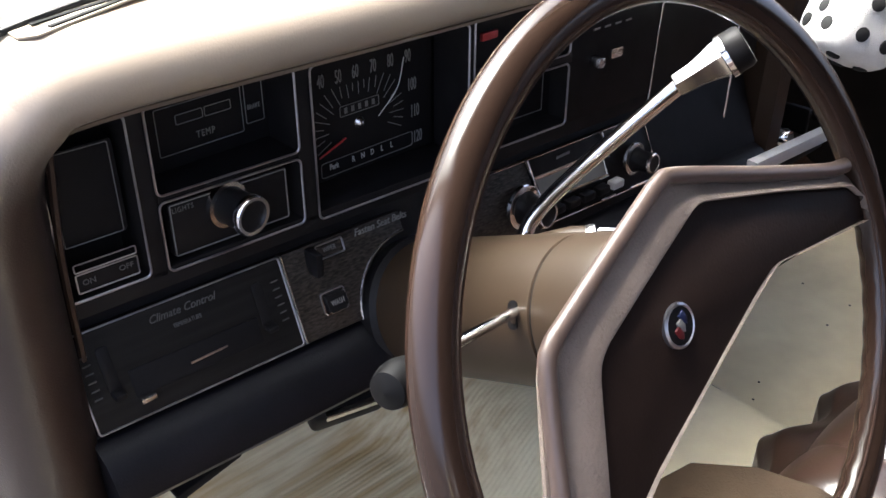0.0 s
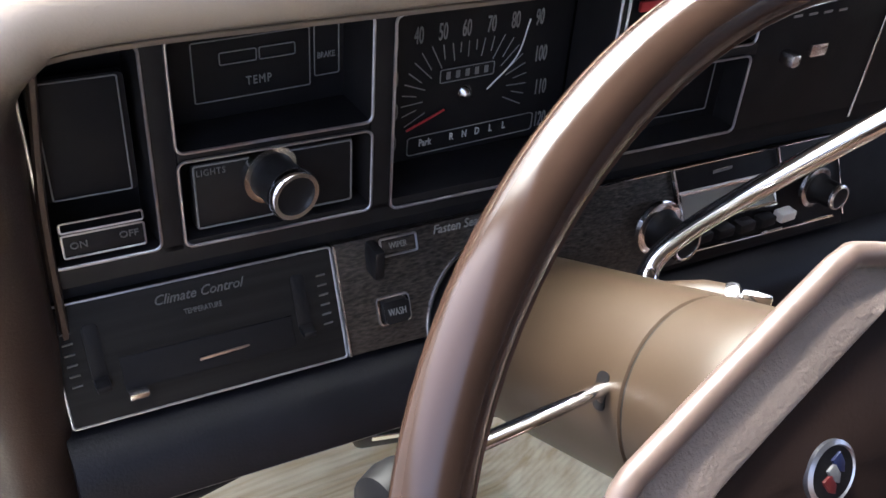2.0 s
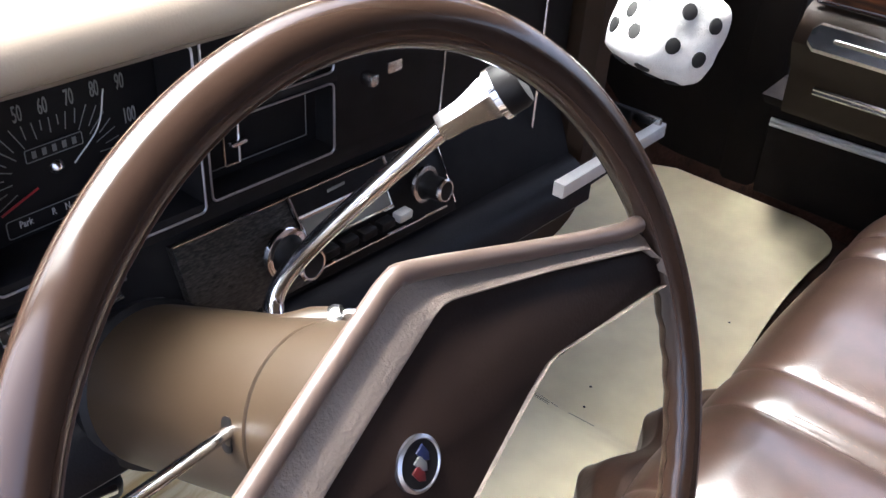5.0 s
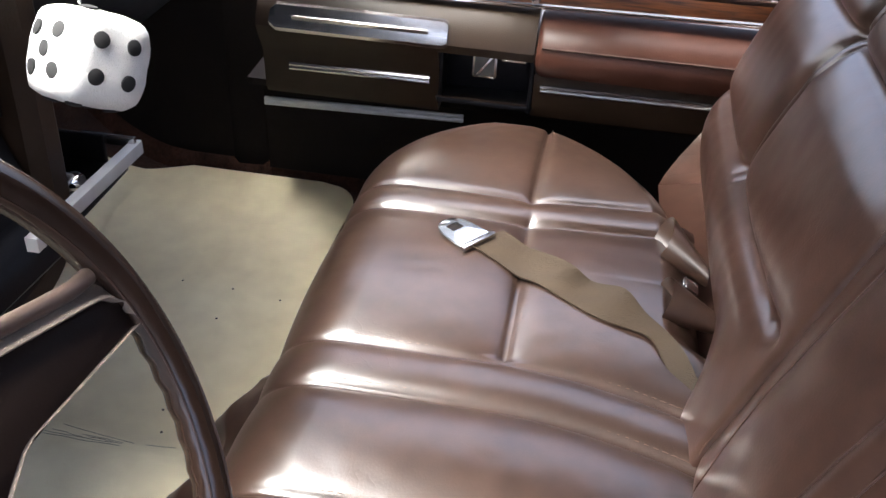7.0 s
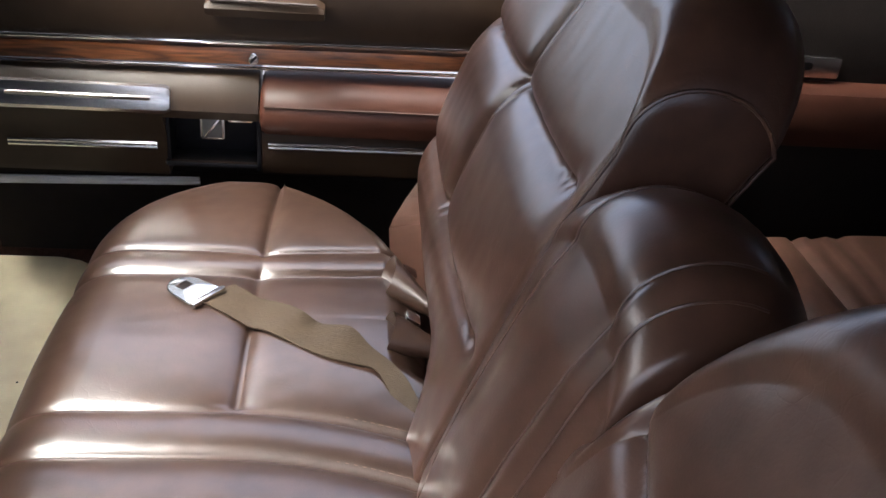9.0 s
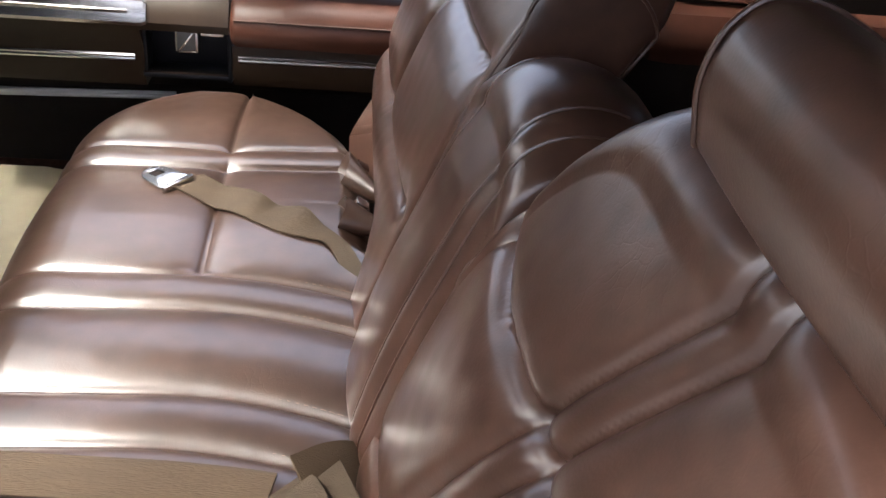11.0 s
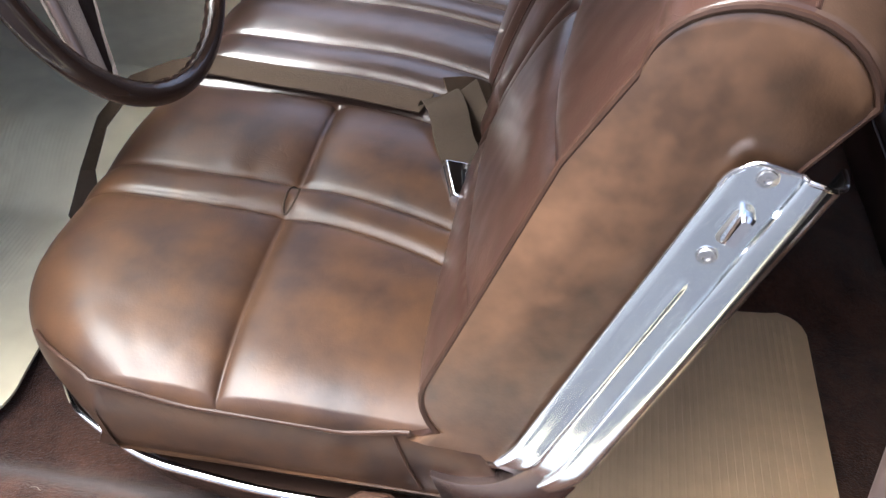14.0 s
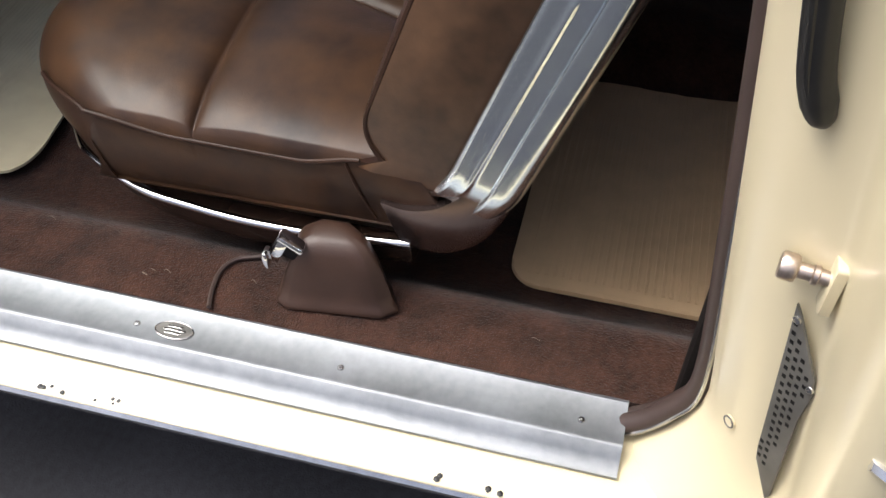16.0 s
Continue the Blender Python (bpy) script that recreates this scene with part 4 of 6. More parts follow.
part("scratch", tube(smooth_path([face(-0.352, 0.970, -0.012), face(-0.358, 0.950, -0.012), face(-0.374, 0.934, -0.012)], 5), 0.0005, 4), WHITE_INK, speedo)
# right gauges and small switch
part("gauge_face", prism([(-0.300, 0.870), (-0.176, 0.870), (-0.176, 0.998), (-0.300, 0.998)], face, -0.024, -0.020), FACE, dash)
outline("thin_outline", 0.078, 0.036, -0.251, 0.911, 0.001, 0.0004, DIM_INK, -0.018)
clock = outline("lever_slot", 0.011, 0.032, -0.277, 0.914, 0.001, 0.0008, DULL_CHROME, -0.010)
part("slot_lever", box(face(-0.274, 0.913, -0.008), (0.012, 0.006, 0.003), 0.001), DULL_CHROME, clock)
part("letters", lettering("ANTENNA", lambda u, v, d: face(-0.258 + u, 0.924 + v, -0.0195 + d), 0.0042, stretch=0.8), DIM_INK, dash)
part("lamp_lens", box(face(-0.270, 0.966, -0.018), (0.016, 0.003, 0.006), 0.0008), RED, dash)
sw = part("toggle", box(face(-0.178, 0.931, 0.005), (0.008, 0.012, 0.009), 0.0025), DULL_CHROME, dash, "small bright toggle")
part("toggle_plate", prism(rrect(0.013, 0.008, 0.001), lambda u, v, d: face(-0.1515 + u, 0.9315 + v, d), 0, 0.002, 0.0005), DULL_CHROME, dash)
for k in range(4):
    part("tiny_bar", box(face(-0.176 + 0.012 * k, 0.9555, 0.0005), (0.007, 0.0006, 0.0014)), DIM_INK, dash)

# climate control plate
climate = part("climate_control", prism([(-0.607, 0.8035), (-0.466, 0.8035), (-0.4665, 0.862), (-0.608, 0.862)], low, -0.004, 0.003, 0.001), PLATE, dash, "grey brushed climate control plate")
outline("plate_edge", 0.141, 0.058, -0.537, 0.833, 0.002, 0.0007, LINE, 0.003, low, climate)
part("letters", lettering("Climate Control", lambda u, v, d: low(-0.537 + u, 0.8545 + v, 0.003 + d), 0.0066, shear=0.4), FAINT_INK, climate)
part("letters", lettering("TEMPERATURE", lambda u, v, d: low(-0.536 + u, 0.8465 + v, 0.003 + d), 0.0036, stretch=0.8), FAINT_INK, climate)
for cx, cz in ((-0.590, 0.836), (-0.4865, 0.837)):
    sl = part("slider_slot", prism(rrect(0.0075, 0.030, 0.002), lambda u, v, d: low(cx + u, cz + v, d), 0.0026, 0.0036, 0.0003), BLACK, climate)
    part("slider_tab", box(low(cx, cz - 0.013, 0.006), (0.007, 0.008, 0.004), 0.001), BLACK, sl)
slot = part("dial_slot", prism([(-0.580, 0.8165), (-0.493, 0.8165), (-0.493, 0.8325), (-0.580, 0.8325)], low, 0.0026, 0.0037, 0.0004), FACE, climate)
part("orange_pointer", box(low(-0.530, 0.823, 0.004), (0.026, 0.001, 0.0015), 0.0003), STEEL, slot)
part("slot_tab", box(low(-0.575, 0.815, 0.006), (0.010, 0.006, 0.004), 0.001), DULL_CHROME, slot)
for k in range(6):
    for side in (-0.601, -0.474):
        part("tiny_bar", box(low(side, 0.824 + 0.005 * k, 0.0034), (0.005, 0.0005, 0.0010)), FAINT_INK, climate)
# wiper plate with the cut-out for the column
arc = [(-0.368 + 0.050 * math.cos(a), 0.803 + 0.046 * math.sin(a)) for a in [radians(180 - 90 * k / 12) for k in range(13)]]
wiper = part("wiper_plate", prism([(-0.464, 0.8035)] + arc + [(-0.368, 0.862), (-0.464, 0.862)], low, -0.004, 0.003, 0.0006), ENGRAVED, dash, "engraved brown metal wiper plate")
part("arc_edge", tube([low(u, v, 0.003) for u, v in arc], 0.0012, 6), DULL_CHROME, wiper)
part("side_edge", tube([low(-0.465, 0.804, 0.004), low(-0.465, 0.862, 0.004)], 0.0010, 6), DULL_CHROME, wiper)
part("wiper_lever", box(low(-0.445, 0.852, 0.008), (0.006, 0.014, 0.018), 0.0015), BLACK, wiper)
outline("wiper_frame", 0.021, 0.009, -0.4285, 0.8555, 0.001, 0.0007, LINE, 0.004, low, wiper)
part("letters", lettering("WIPER", lambda u, v, d: low(-0.4285 + u, 0.8555 + v, 0.003 + d), 0.0045, stretch=0.8), DIM_INK, wiper)
wash = part("wash_button", prism(rrect(0.015, 0.012, 0.002), lambda u, v, d: low(-0.4365 + u, 0.823 + v, d), 0.002, 0.008, 0.0015), BLACK, wiper, "square wash push button")
outline("button_frame", 0.018, 0.014, -0.4365, 0.823, 0.002, 0.001, CHROME, 0.004, low, wash)
part("letters", lettering("WASH", lambda u, v, d: low(-0.4365 + u, 0.823 + v, 0.008 + d), 0.0052, stretch=0.7), DIM_INK, wash)
part("letters", lettering("Fasten Seat Belts", lambda u, v, d: low(-0.385 + u, 0.8585 + v, 0.003 + d), 0.0066, shear=0.35), DIM_INK, wiper)
plate2 = part("engraved_plate", prism([(-0.33, 0.806), (-0.2385, 0.806), (-0.2445, 0.862), (-0.33, 0.862)], low, -0.004, 0.003, 0.0006), ENGRAVED, dash, "dark engraved plate beside the radio")
# radio
radio = part("radio", prism([(-0.238, 0.804), (-0.100, 0.804), (-0.105, 0.862), (-0.244, 0.862)], low, -0.004, 0.002, 0.0006), BLACK, dash, "push-button car radio with chrome dial frame and two knobs")
part("radio_edge", tube([low(-0.33, 0.8625, 0.003), low(-0.242, 0.8625, 0.003), low(-0.105, 0.8625, 0.003), low(-0.100, 0.810, 0.003)], 0.0008, 6), CHROME, radio)
part("radio_edge", tube([low(-0.2435, 0.862, 0.004), low(-0.238, 0.826, 0.004)], 0.0016, 6), CHROME, radio)
part("radio_edge", tube([low(-0.158, 0.862, 0.004), low(-0.156, 0.842, 0.004)], 0.0013, 6), CHROME, radio)
part("dial_frame", tube([low(u, v, 0.004) for u, v in ((-0.2405, 0.8475), (-0.1635, 0.8475), (-0.161, 0.8285), (-0.2375, 0.8285))], 0.0016, 6, True), CHROME, radio)
part("dial_glass", prism([(-0.240, 0.847), (-0.164, 0.847), (-0.1615, 0.829), (-0.237, 0.829)], low, 0.002, 0.003), DIAL, radio)
part("lower_edge", tube([low(-0.234, 0.8115, 0.003), low(-0.110, 0.8105, 0.003)], 0.0012, 6), CHROME, radio)
part("name_bar", box(low(-0.203, 0.856, 0.0026), (0.016, 0.0006, 0.0022)), DIM_INK, radio)
for k in range(5):
    part("push_button", box(low(-0.226 + 0.0175 * k, 0.8205, 0.006), (0.0135, 0.0085, 0.007), 0.0012), BLACK if k < 4 else SIL, radio)
for cx, cz, q, rim_mat in ((-0.258, 0.832, 1.0, CHROME), (-0.127, 0.833, 0.80, DULL_CHROME)):
    kn = part("tuning_knob", lathe([(r * q, h * q) for r, h in [(0.0001, 0), (0.0165, 0), (0.0165, 0.004), (0.0135, 0.006), (0.0112, 0.012), (0.0112, 0.026), (0.0095, 0.028), (0.0001, 0.0275)]], low(cx, cz, 0.002), (0.05, -1, 0.10)), BLACK, radio, "black knob with bright rings")
    part("knob_ring", lathe([(r * q, h * q) for r, h in [(0.0085, 0.0262), (0.0088, 0.0288), (0.0102, 0.0290), (0.0116, 0.0275), (0.0116, 0.0255)]], low(cx, cz, 0.002), (0.05, -1, 0.10)), rim_mat, kn)
    part("knob_base", lathe([(r * q, h * q) for r, h in [(0.0155, 0.003), (0.0185, 0.002), (0.0180, 0.005), (0.0158, 0.0058)]], low(cx, cz, 0.002), (0.05, -1, 0.10)), rim_mat, kn)
# right-hand dash behind the cockpit, and parts below
part("far_panel", rings([[(x, 0.545, 0.985), (x, 0.515, 0.97), (x, 0.520, 0.86), (x, 0.535, 0.78), (x, 0.56, 0.74), (x, 0.68, 0.74), (x, 0.68, 0.985)] for x in (0.06, 0.25, 0.5, 0.72)]), BLACK_VINYL, dash, "dark lower dash on the passenger side")
release = thing("brake_release", (-0.40, 0.48, 0.70), "black parking brake release handle with bright insert under the dash", "handle")
rr_ = Matrix.Rotation(radians(-14), 4, "Z") @ Matrix.Rotation(radians(20), 4, "X")
part("grip", box((-0.416, 0.456, 0.704), (0.062, 0.020, 0.024), 0.006, rr_, 3), BLACK, release)
part("insert", box((-0.416, 0.4455, 0.708), (0.046, 0.006, 0.008), 0.001, rr_), DULL_CHROME, release)
part("stem", box((-0.405, 0.49, 0.725), (0.02, 0.06, 0.03), 0.004), BLACK, release)
latch = thing("hood_release", (-0.54, 0.46, 0.73), "flat black release lever under the dash edge", "lever")
part("blade", box((-0.538, 0.458, 0.717), (0.052, 0.022, 0.007), 0.002, Matrix.Rotation(radians(-12), 4, "Y")), BLACK, latch)
part("bracket", box((-0.54, 0.48, 0.735), (0.03, 0.04, 0.02), 0.002), BLACK, latch)

# ---- steering column, wheel and levers ----
TILT_A = radians(25.4)
CEN = Vector((-0.3674, 0.1933, 0.8943))
WN = Vector((0, -math.cos(TILT_A), math.sin(TILT_A)))
WU, WX = Vector((0, math.sin(TILT_A), math.cos(TILT_A))), Vector((1, 0, 0))
TURN_A = radians(36.0)


def wheel_pt(u, v, d):
    a, b = u * math.cos(TURN_A) - v * math.sin(TURN_A), u * math.sin(TURN_A) + v * math.cos(TURN_A)
    return CEN + WX * a + WU * b + WN * d


column = thing("steering_column", tuple(CEN - WN * 0.2), "tan brown painted steering column with collar", "steering column")
ax = -WN
CAX = CEN + WU * 0.0065
part("tube", lathe([(0.0001, 0.0840), (0.0462, 0.0840), (0.0475, 0.0850), (0.048, 0.09), (0.048, 0.30), (0.045, 0.42)], CAX, ax, 48, up=WU), COLUMN, column)
part("collar", lathe([(0.0001, 0.022), (0.040, 0.022), (0.0468, 0.032), (0.0478, 0.050), (0.0478, 0.0815), (0.0466, 0.0825), (0.0001, 0.0825)], CAX, ax, 48, up=WU), COLUMN, column)
part("shroud", lathe([(0.0470, 0.235), (0.0515, 0.24), (0.0515, 0.30), (0.047, 0.31)], CAX, ax, 40, up=WU), BLACK, column)
part("joint", lathe([(0.0455, 0.0820), (0.0464, 0.0820), (0.0464, 0.0845), (0.0455, 0.0845)], CAX, ax, 48, up=WU), BLACK, column, "dark joint below the collar")
part("lever_slot", prism(rrect(0.0080, 0.017, 0.003), lambda u, v, d: CAX + ax * (0.0965 + u) + (WX * -math.cos(v / 0.048 + 0.36) + WU * math.sin(v / 0.048 + 0.36)) * (0.0478 + d), 0, 0.0006), BLACK, column)
lug_o, lug_d = Vector((-0.350, 0.312, 0.882)), Vector((0.62, -0.62, 0.36)).normalized()
part("lock_housing", lathe([(0.0001, -0.022), (0.014, -0.022), (0.0135, -0.008), (0.0120, 0.012), (0.0090, 0.022), (0.0001, 0.0225)], lug_o, lug_d, 24), COLUMN, column, "brown moulded lock housing")
hz = part("key_lock", lathe([(0.0001, 0.021), (0.0092, 0.021), (0.0096, 0.024), (0.0085, 0.027), (0.0001, 0.027)], lug_o, lug_d, 20), DULL_CHROME, column, "bright key lock ring")
part("key_tab", box(lug_o + lug_d * 0.033, (0.014, 0.005, 0.009), 0.002, Matrix.Rotation(radians(-45), 4, "Z")), CHROME, hz)

wheel = thing("steering_wheel", tuple(CEN), "dark brown two-spoke steering wheel turned to one side", "steering wheel")
RIM_R = 0.1823
ring_loops = []
for k in range(120):
    a = 2 * math.pi * k / 120
    cu, sv = math.cos(a), math.sin(a)
    wave = 0.0013 * (1 - math.cos(a * 60)) * (1 if -2.75 < math.atan2(sv, cu) < -0.4 else 0)
    ring_loops.append([wheel_pt(cu * (RIM_R + q * math.cos(w) * (1.0)), sv * (RIM_R + q * math.cos(w)), 0.0105 * math.sin(w)) for w, q in [(2 * math.pi * j / 16, 0.0118 - (wave if math.cos(2 * math.pi * j / 16) < -0.3 else 0)) for j in range(16)]])
part("rim", rings(ring_loops + ring_loops[:1], cap=False), WHEEL, wheel, "glossy dark brown rim with finger grips")
part("rim_seam", tube([wheel_pt(math.cos(a) * (RIM_R - 0.0095), math.sin(a) * (RIM_R - 0.0095), 0.0062) for a in [2 * math.pi * k / 90 for k in range(90)]], 0.0007, 5, True), PIPING, wheel)
TURN_B = radians(24.0)


def pad_pt(u, v, d):
    a, b = u * math.cos(TURN_B) - v * math.sin(TURN_B), u * math.sin(TURN_B) + v * math.cos(TURN_B)
    return CEN + WX * a + WU * b + WN * d


def pad_height(u, v):
    return -0.006 + 0.006 * clamp(abs(u) / 0.17) ** 2


PADO = [(-0.172, -0.034), (-0.129, 0.028), (-0.094, 0.066), (-0.084, 0.0740), (-0.076, 0.0755), (0.026, 0.0755), (0.035, 0.0740), (0.043, 0.0685), (0.100, 0.0195), (0.163, -0.031), (0.172, -0.045),
        (0.169, -0.066), (0.1616, -0.0739), (0.110, -0.046), (0.0719, -0.0245), (0.05, -0.0240), (-0.075, -0.0240), (-0.097, -0.0255), (-0.130, -0.046), (-0.165, -0.0739), (-0.172, -0.060)]
top_edge = smooth_path([(x, y, 0) for x, y in ((-0.170, -0.032), (-0.125, 0.0265), (-0.093, 0.0670), (-0.081, 0.0757), (-0.06, 0.0764), (0.012, 0.0764), (0.032, 0.0757), (0.045, 0.0690), (0.100, 0.0205), (0.148, -0.0205), (0.1665, -0.0325))], 4)
part("edge_ridge", tube([pad_pt(p.x, p.y, pad_height(p.x, p.y) + 0.0005) for p in top_edge], [0.0048] * len(top_edge), 12), WHEEL_RIDGE, wheel, "light tan glossy raised edge")
DARKO = [(-0.166, -0.058), (-0.109, 0.0013), (-0.072, 0.044), (-0.066, 0.049), (-0.058, 0.051), (0.036, 0.051), (0.044, 0.050), (0.0514, 0.0445), (0.100, 0.006), (0.158, -0.043), (0.163, -0.056), (0.1585, -0.0710), (0.108, -0.0435), (0.0715, -0.0228), (0.05, -0.0222), (-0.075, -0.0222), (-0.096, -0.0235), (-0.128, -0.0435), (-0.160, -0.070)]


def spread(pts, n):
    """n points at even steps along an open line."""
    steps = [0.0]
    for a, b in zip(pts, pts[1:]):
        steps.append(steps[-1] + math.dist(a, b))
    out = []
    for k in range(n):
        w = steps[-1] * k / (n - 1)
        i = max(j for j in range(len(pts) - 1) if steps[j] <= w + 1e-9)
        t = (w - steps[i]) / (steps[i + 1] - steps[i])
        out.append((pts[i][0] + (pts[i + 1][0] - pts[i][0]) * t, pts[i][1] + (pts[i + 1][1] - pts[i][1]) * t))
    return out


pad_out = spread(PADO[:12], 70) + spread(PADO[12:] + PADO[:1], 50)[:-1]
pad_in = spread(DARKO[:11], 70) + spread(DARKO[11:] + DARKO[:1], 50)[:-1]
pad_loops = []
for w, d in ((0.0, -0.0075), (0.0, -0.0050), (0.06, -0.0042), (0.5, 0.0012), (0.94, 0.0060), (1.0, 0.0055), (1.0, -0.006)):
    pad_loops.append([pad_pt(*(q := (p[0] + (r[0] - p[0]) * w, p[1] + (r[1] - p[1]) * w)), pad_height(*q) + d) for p, r in zip(pad_out, pad_in)])
part("spoke_pad", rings(pad_loops, cap=False), WHEEL_PAD, wheel, "grained taupe horn pad sloping up to the centre", sharp=50)
part("centre_pad", prism(DARKO, lambda u, v, d: pad_pt(u, v, pad_height(u, v) + d), -0.007, 0.003, 0.003, 3), WHEEL_DARK, wheel, "dark brown smooth centre panel", sharp=50)
EU, EV = -0.0137, 0.0175
emb = part("emblem", lathe([(0.0001, 0.0), (0.0122, 0.0), (0.0122, 0.0030), (0.0108, 0.0040), (0.0100, 0.003), (0.0001, 0.003)], pad_pt(EU, EV, -0.0030), WN, 32), LINE, wheel, "round enamel emblem with chrome ring")
part("field", lathe([(0.0001, 0.0), (0.0104, 0.0), (0.0102, 0.0006), (0.0001, 0.0008)], pad_pt(EU, EV, -0.0002), WN, 32), BLACK, emb)
for u, v, mt in ((-0.0036, -0.0020, ENAMEL), (0.0000, 0.0, DIM_INK), (0.0038, 0.0020, BLUE)):
    part("shield", prism([(-0.0024, 0.0036), (0.0024, 0.0036), (0.0022, -0.0016), (0, -0.0044), (-0.0022, -0.0016)], lambda a, b, d: pad_pt(EU + u + a, EV + v + b, 0.0006 + d), 0, 0.0010, 0.0003), mt, emb)
part("emblem_recess", tube([pad_pt(EU + 0.024 * math.cos(a), EV + 0.024 * math.sin(a), -0.0032) for a in [2 * math.pi * k / 36 for k in range(36)]], 0.0010, 6, True), WHEEL_DARK, wheel)

shift = thing("shift_lever", (-0.30, 0.38, 0.85), "chrome column gear lever with black-capped knob", "gear lever")
sp = smooth_path([(-0.322, 0.360, 0.838), (-0.312, 0.372, 0.852), (-0.300, 0.368, 0.872), (-0.282, 0.342, 0.913), (-0.245, 0.301, 0.972)], 6)
part("rod", tube(sp, [0.0065] * 6 + [0.0058] * (len(sp) - 6), 12), CHROME, shift)
kx = (Vector((-0.226, 0.280, 0.992)) - Vector((-0.250, 0.3065, 0.965))).normalized()
part("sleeve", lathe([(0.0001, 0), (0.0075, 0), (0.0082, 0.001), (0.0088, 0.014), (0.0105, 0.022), (0.0128, 0.030), (0.0130, 0.033), (0.0001, 0.033)], (-0.250, 0.3065, 0.965), kx, 6), DULL_CHROME, shift, "faceted bright sleeve")
part("cap", lathe([(0.0001, 0.033), (0.0135, 0.033), (0.0140, 0.035), (0.0140, 0.046), (0.0125, 0.049), (0.0001, 0.0495)], (-0.250, 0.3065, 0.965), kx, 24), BLACK, shift, "black cap with bright band")
part("band", lathe([(0.0130, 0.0335), (0.0145, 0.0335), (0.0145, 0.037), (0.0130, 0.037)], (-0.250, 0.3065, 0.965), kx, 24), CHROME, shift)
stalk = thing("turn_signal_lever", (-0.42, 0.286, 0.889), "thin chrome turn signal lever with black knob", "lever")
A0, A1, A2 = Vector((-0.4105, 0.2895, 0.8765)), Vector((-0.505, 0.258, 0.912)), Vector((-0.548, 0.244, 0.920))
part("rod", tube([A0, A0.lerp(A1, 0.5), A1], 0.0033, 10), CHROME, stalk)
part("ferrule", tube([A1, A1.lerp(A2, 0.3)], [0.0042, 0.0060], 10), DULL_CHROME, stalk)
part("knob", lathe([(0.0001, 0), (0.005, 0), (0.0085, 0.004), (0.0108, 0.013), (0.0110, 0.019), (0.0092, 0.026), (0.0001, 0.029)], A1.lerp(A2, 0.3), A2 - A1, 20), KNOB, stalk)

# ---- hanging die and tray under the dash ----
die = thing("plush_die", (0.018, 0.318, 0.935), "white plush toy die with black felt spots on a string", "toy die")
DC, DS = Vector((0.020, 0.318, 0.945)), 0.0325
dr = Matrix.Rotation(radians(18), 3, Vector((0.80, 0.47, -0.38))) @ Matrix.Rotation(radians(-24), 3, Vector((0.5, -0.86, 0))) @ Matrix.Rotation(radians(-29), 3, "Z")
bm = bmesh.new()
bmesh.ops.create_cube(bm, size=2)
bmesh.ops.subdivide_edges(bm, edges=bm.edges, cuts=11, use_grid_fill=True)
for v in bm.verts:
    c = v.co.copy()
    s = c / (sum(abs(q) ** 4.2 for q in c) ** (1 / 4.2))
    puff = 1.04 - 0.03 * noise.noise(c * 2.2) + 0.012 * noise.noise(c * 22)
    v.co = DC + dr @ (s * DS * puff)
part("body", bm, PLUSH, die, sharp=180)
FACES = [((0, 0, 1), (1, 0, 0)), ((0, -1, 0), (1, 0, 0)), ((-1, 0, 0), (0, 1, 0)), ((1, 0, 0), (0, 1, 0)), ((0, 1, 0), (1, 0, 0)), ((0, 0, -1), (1, 0, 0))]
SPOTS = [[(-.45, -.45), (.45, .45), (0, 0)], [(-.38, -.38), (.38, .38), (-.38, .38), (.38, -.38)], [(-.42, -.42), (.42, .42), (-.42, .42), (.42, -.42), (0, 0)],
         [(-.4, .4), (.4, -.4)], [(0, 0)], [(-.45, -.45), (.45, .45), (-.45, .45), (.45, -.45)]]
for (nv, uv), spots in zip(FACES, SPOTS):
    nv, uv = Vector(nv), Vector(uv)
    wv = nv.cross(uv)
    for a, b in spots:
        ctr = nv + uv * a + wv * b
        ctr = ctr / (sum(abs(q) ** 4.2 for q in ctr) ** (1 / 4.2)) * DS * 1.03
        nn = (nv + uv * a * 0.35 + wv * b * 0.35).normalized()
        part("spot", lathe([(0.0001, -0.004), (0.0060, -0.004), (0.0058, 0.0010), (0.0040, 0.0016), (0.0001, 0.0018)], DC + dr @ ctr, dr @ nn, 16), PIP, die)
part("string", tube([DC + Vector((0, 0, 0.04)), (0.02, 0.30, 1.12), (0.02, 0.29, 1.29)], 0.0012, 6), WHITE_INK, die)
tray = thing("ashtray_drawer", (0.11, 0.40, 0.77), "open dark drawer with a pale metal front bar under the dash", "ashtray")
part("front_bar", prism([(-0.042, 0.814), (0.204, 0.764), (0.204, 0.778), (-0.042, 0.826)], lambda u, v, d: (u, 0.351 + 0.15 * (u + 0.042) - d, v), -0.006, 0.004, 0.001), SIL, tray)
part("side_rail", box((0.192, 0.412, 0.782), (0.006, 0.055, 0.010), 0.0015), DULL_CHROME, tray)
part("box", join(box((0.115, 0.45, 0.755), (0.15, 0.11, 0.008), 0.001), box((0.042, 0.45, 0.775), (0.006, 0.11, 0.04), 0.001), box((0.188, 0.46, 0.772), (0.006, 0.09, 0.03), 0.001)), BLACK, tray)
part("lighter", lathe([(0.0001, 0), (0.009, 0), (0.009, 0.012), (0.006, 0.016), (0.0001, 0.016)], (0.09, 0.400, 0.792), (0, -1, 0.3), 18), CHROME, tray)
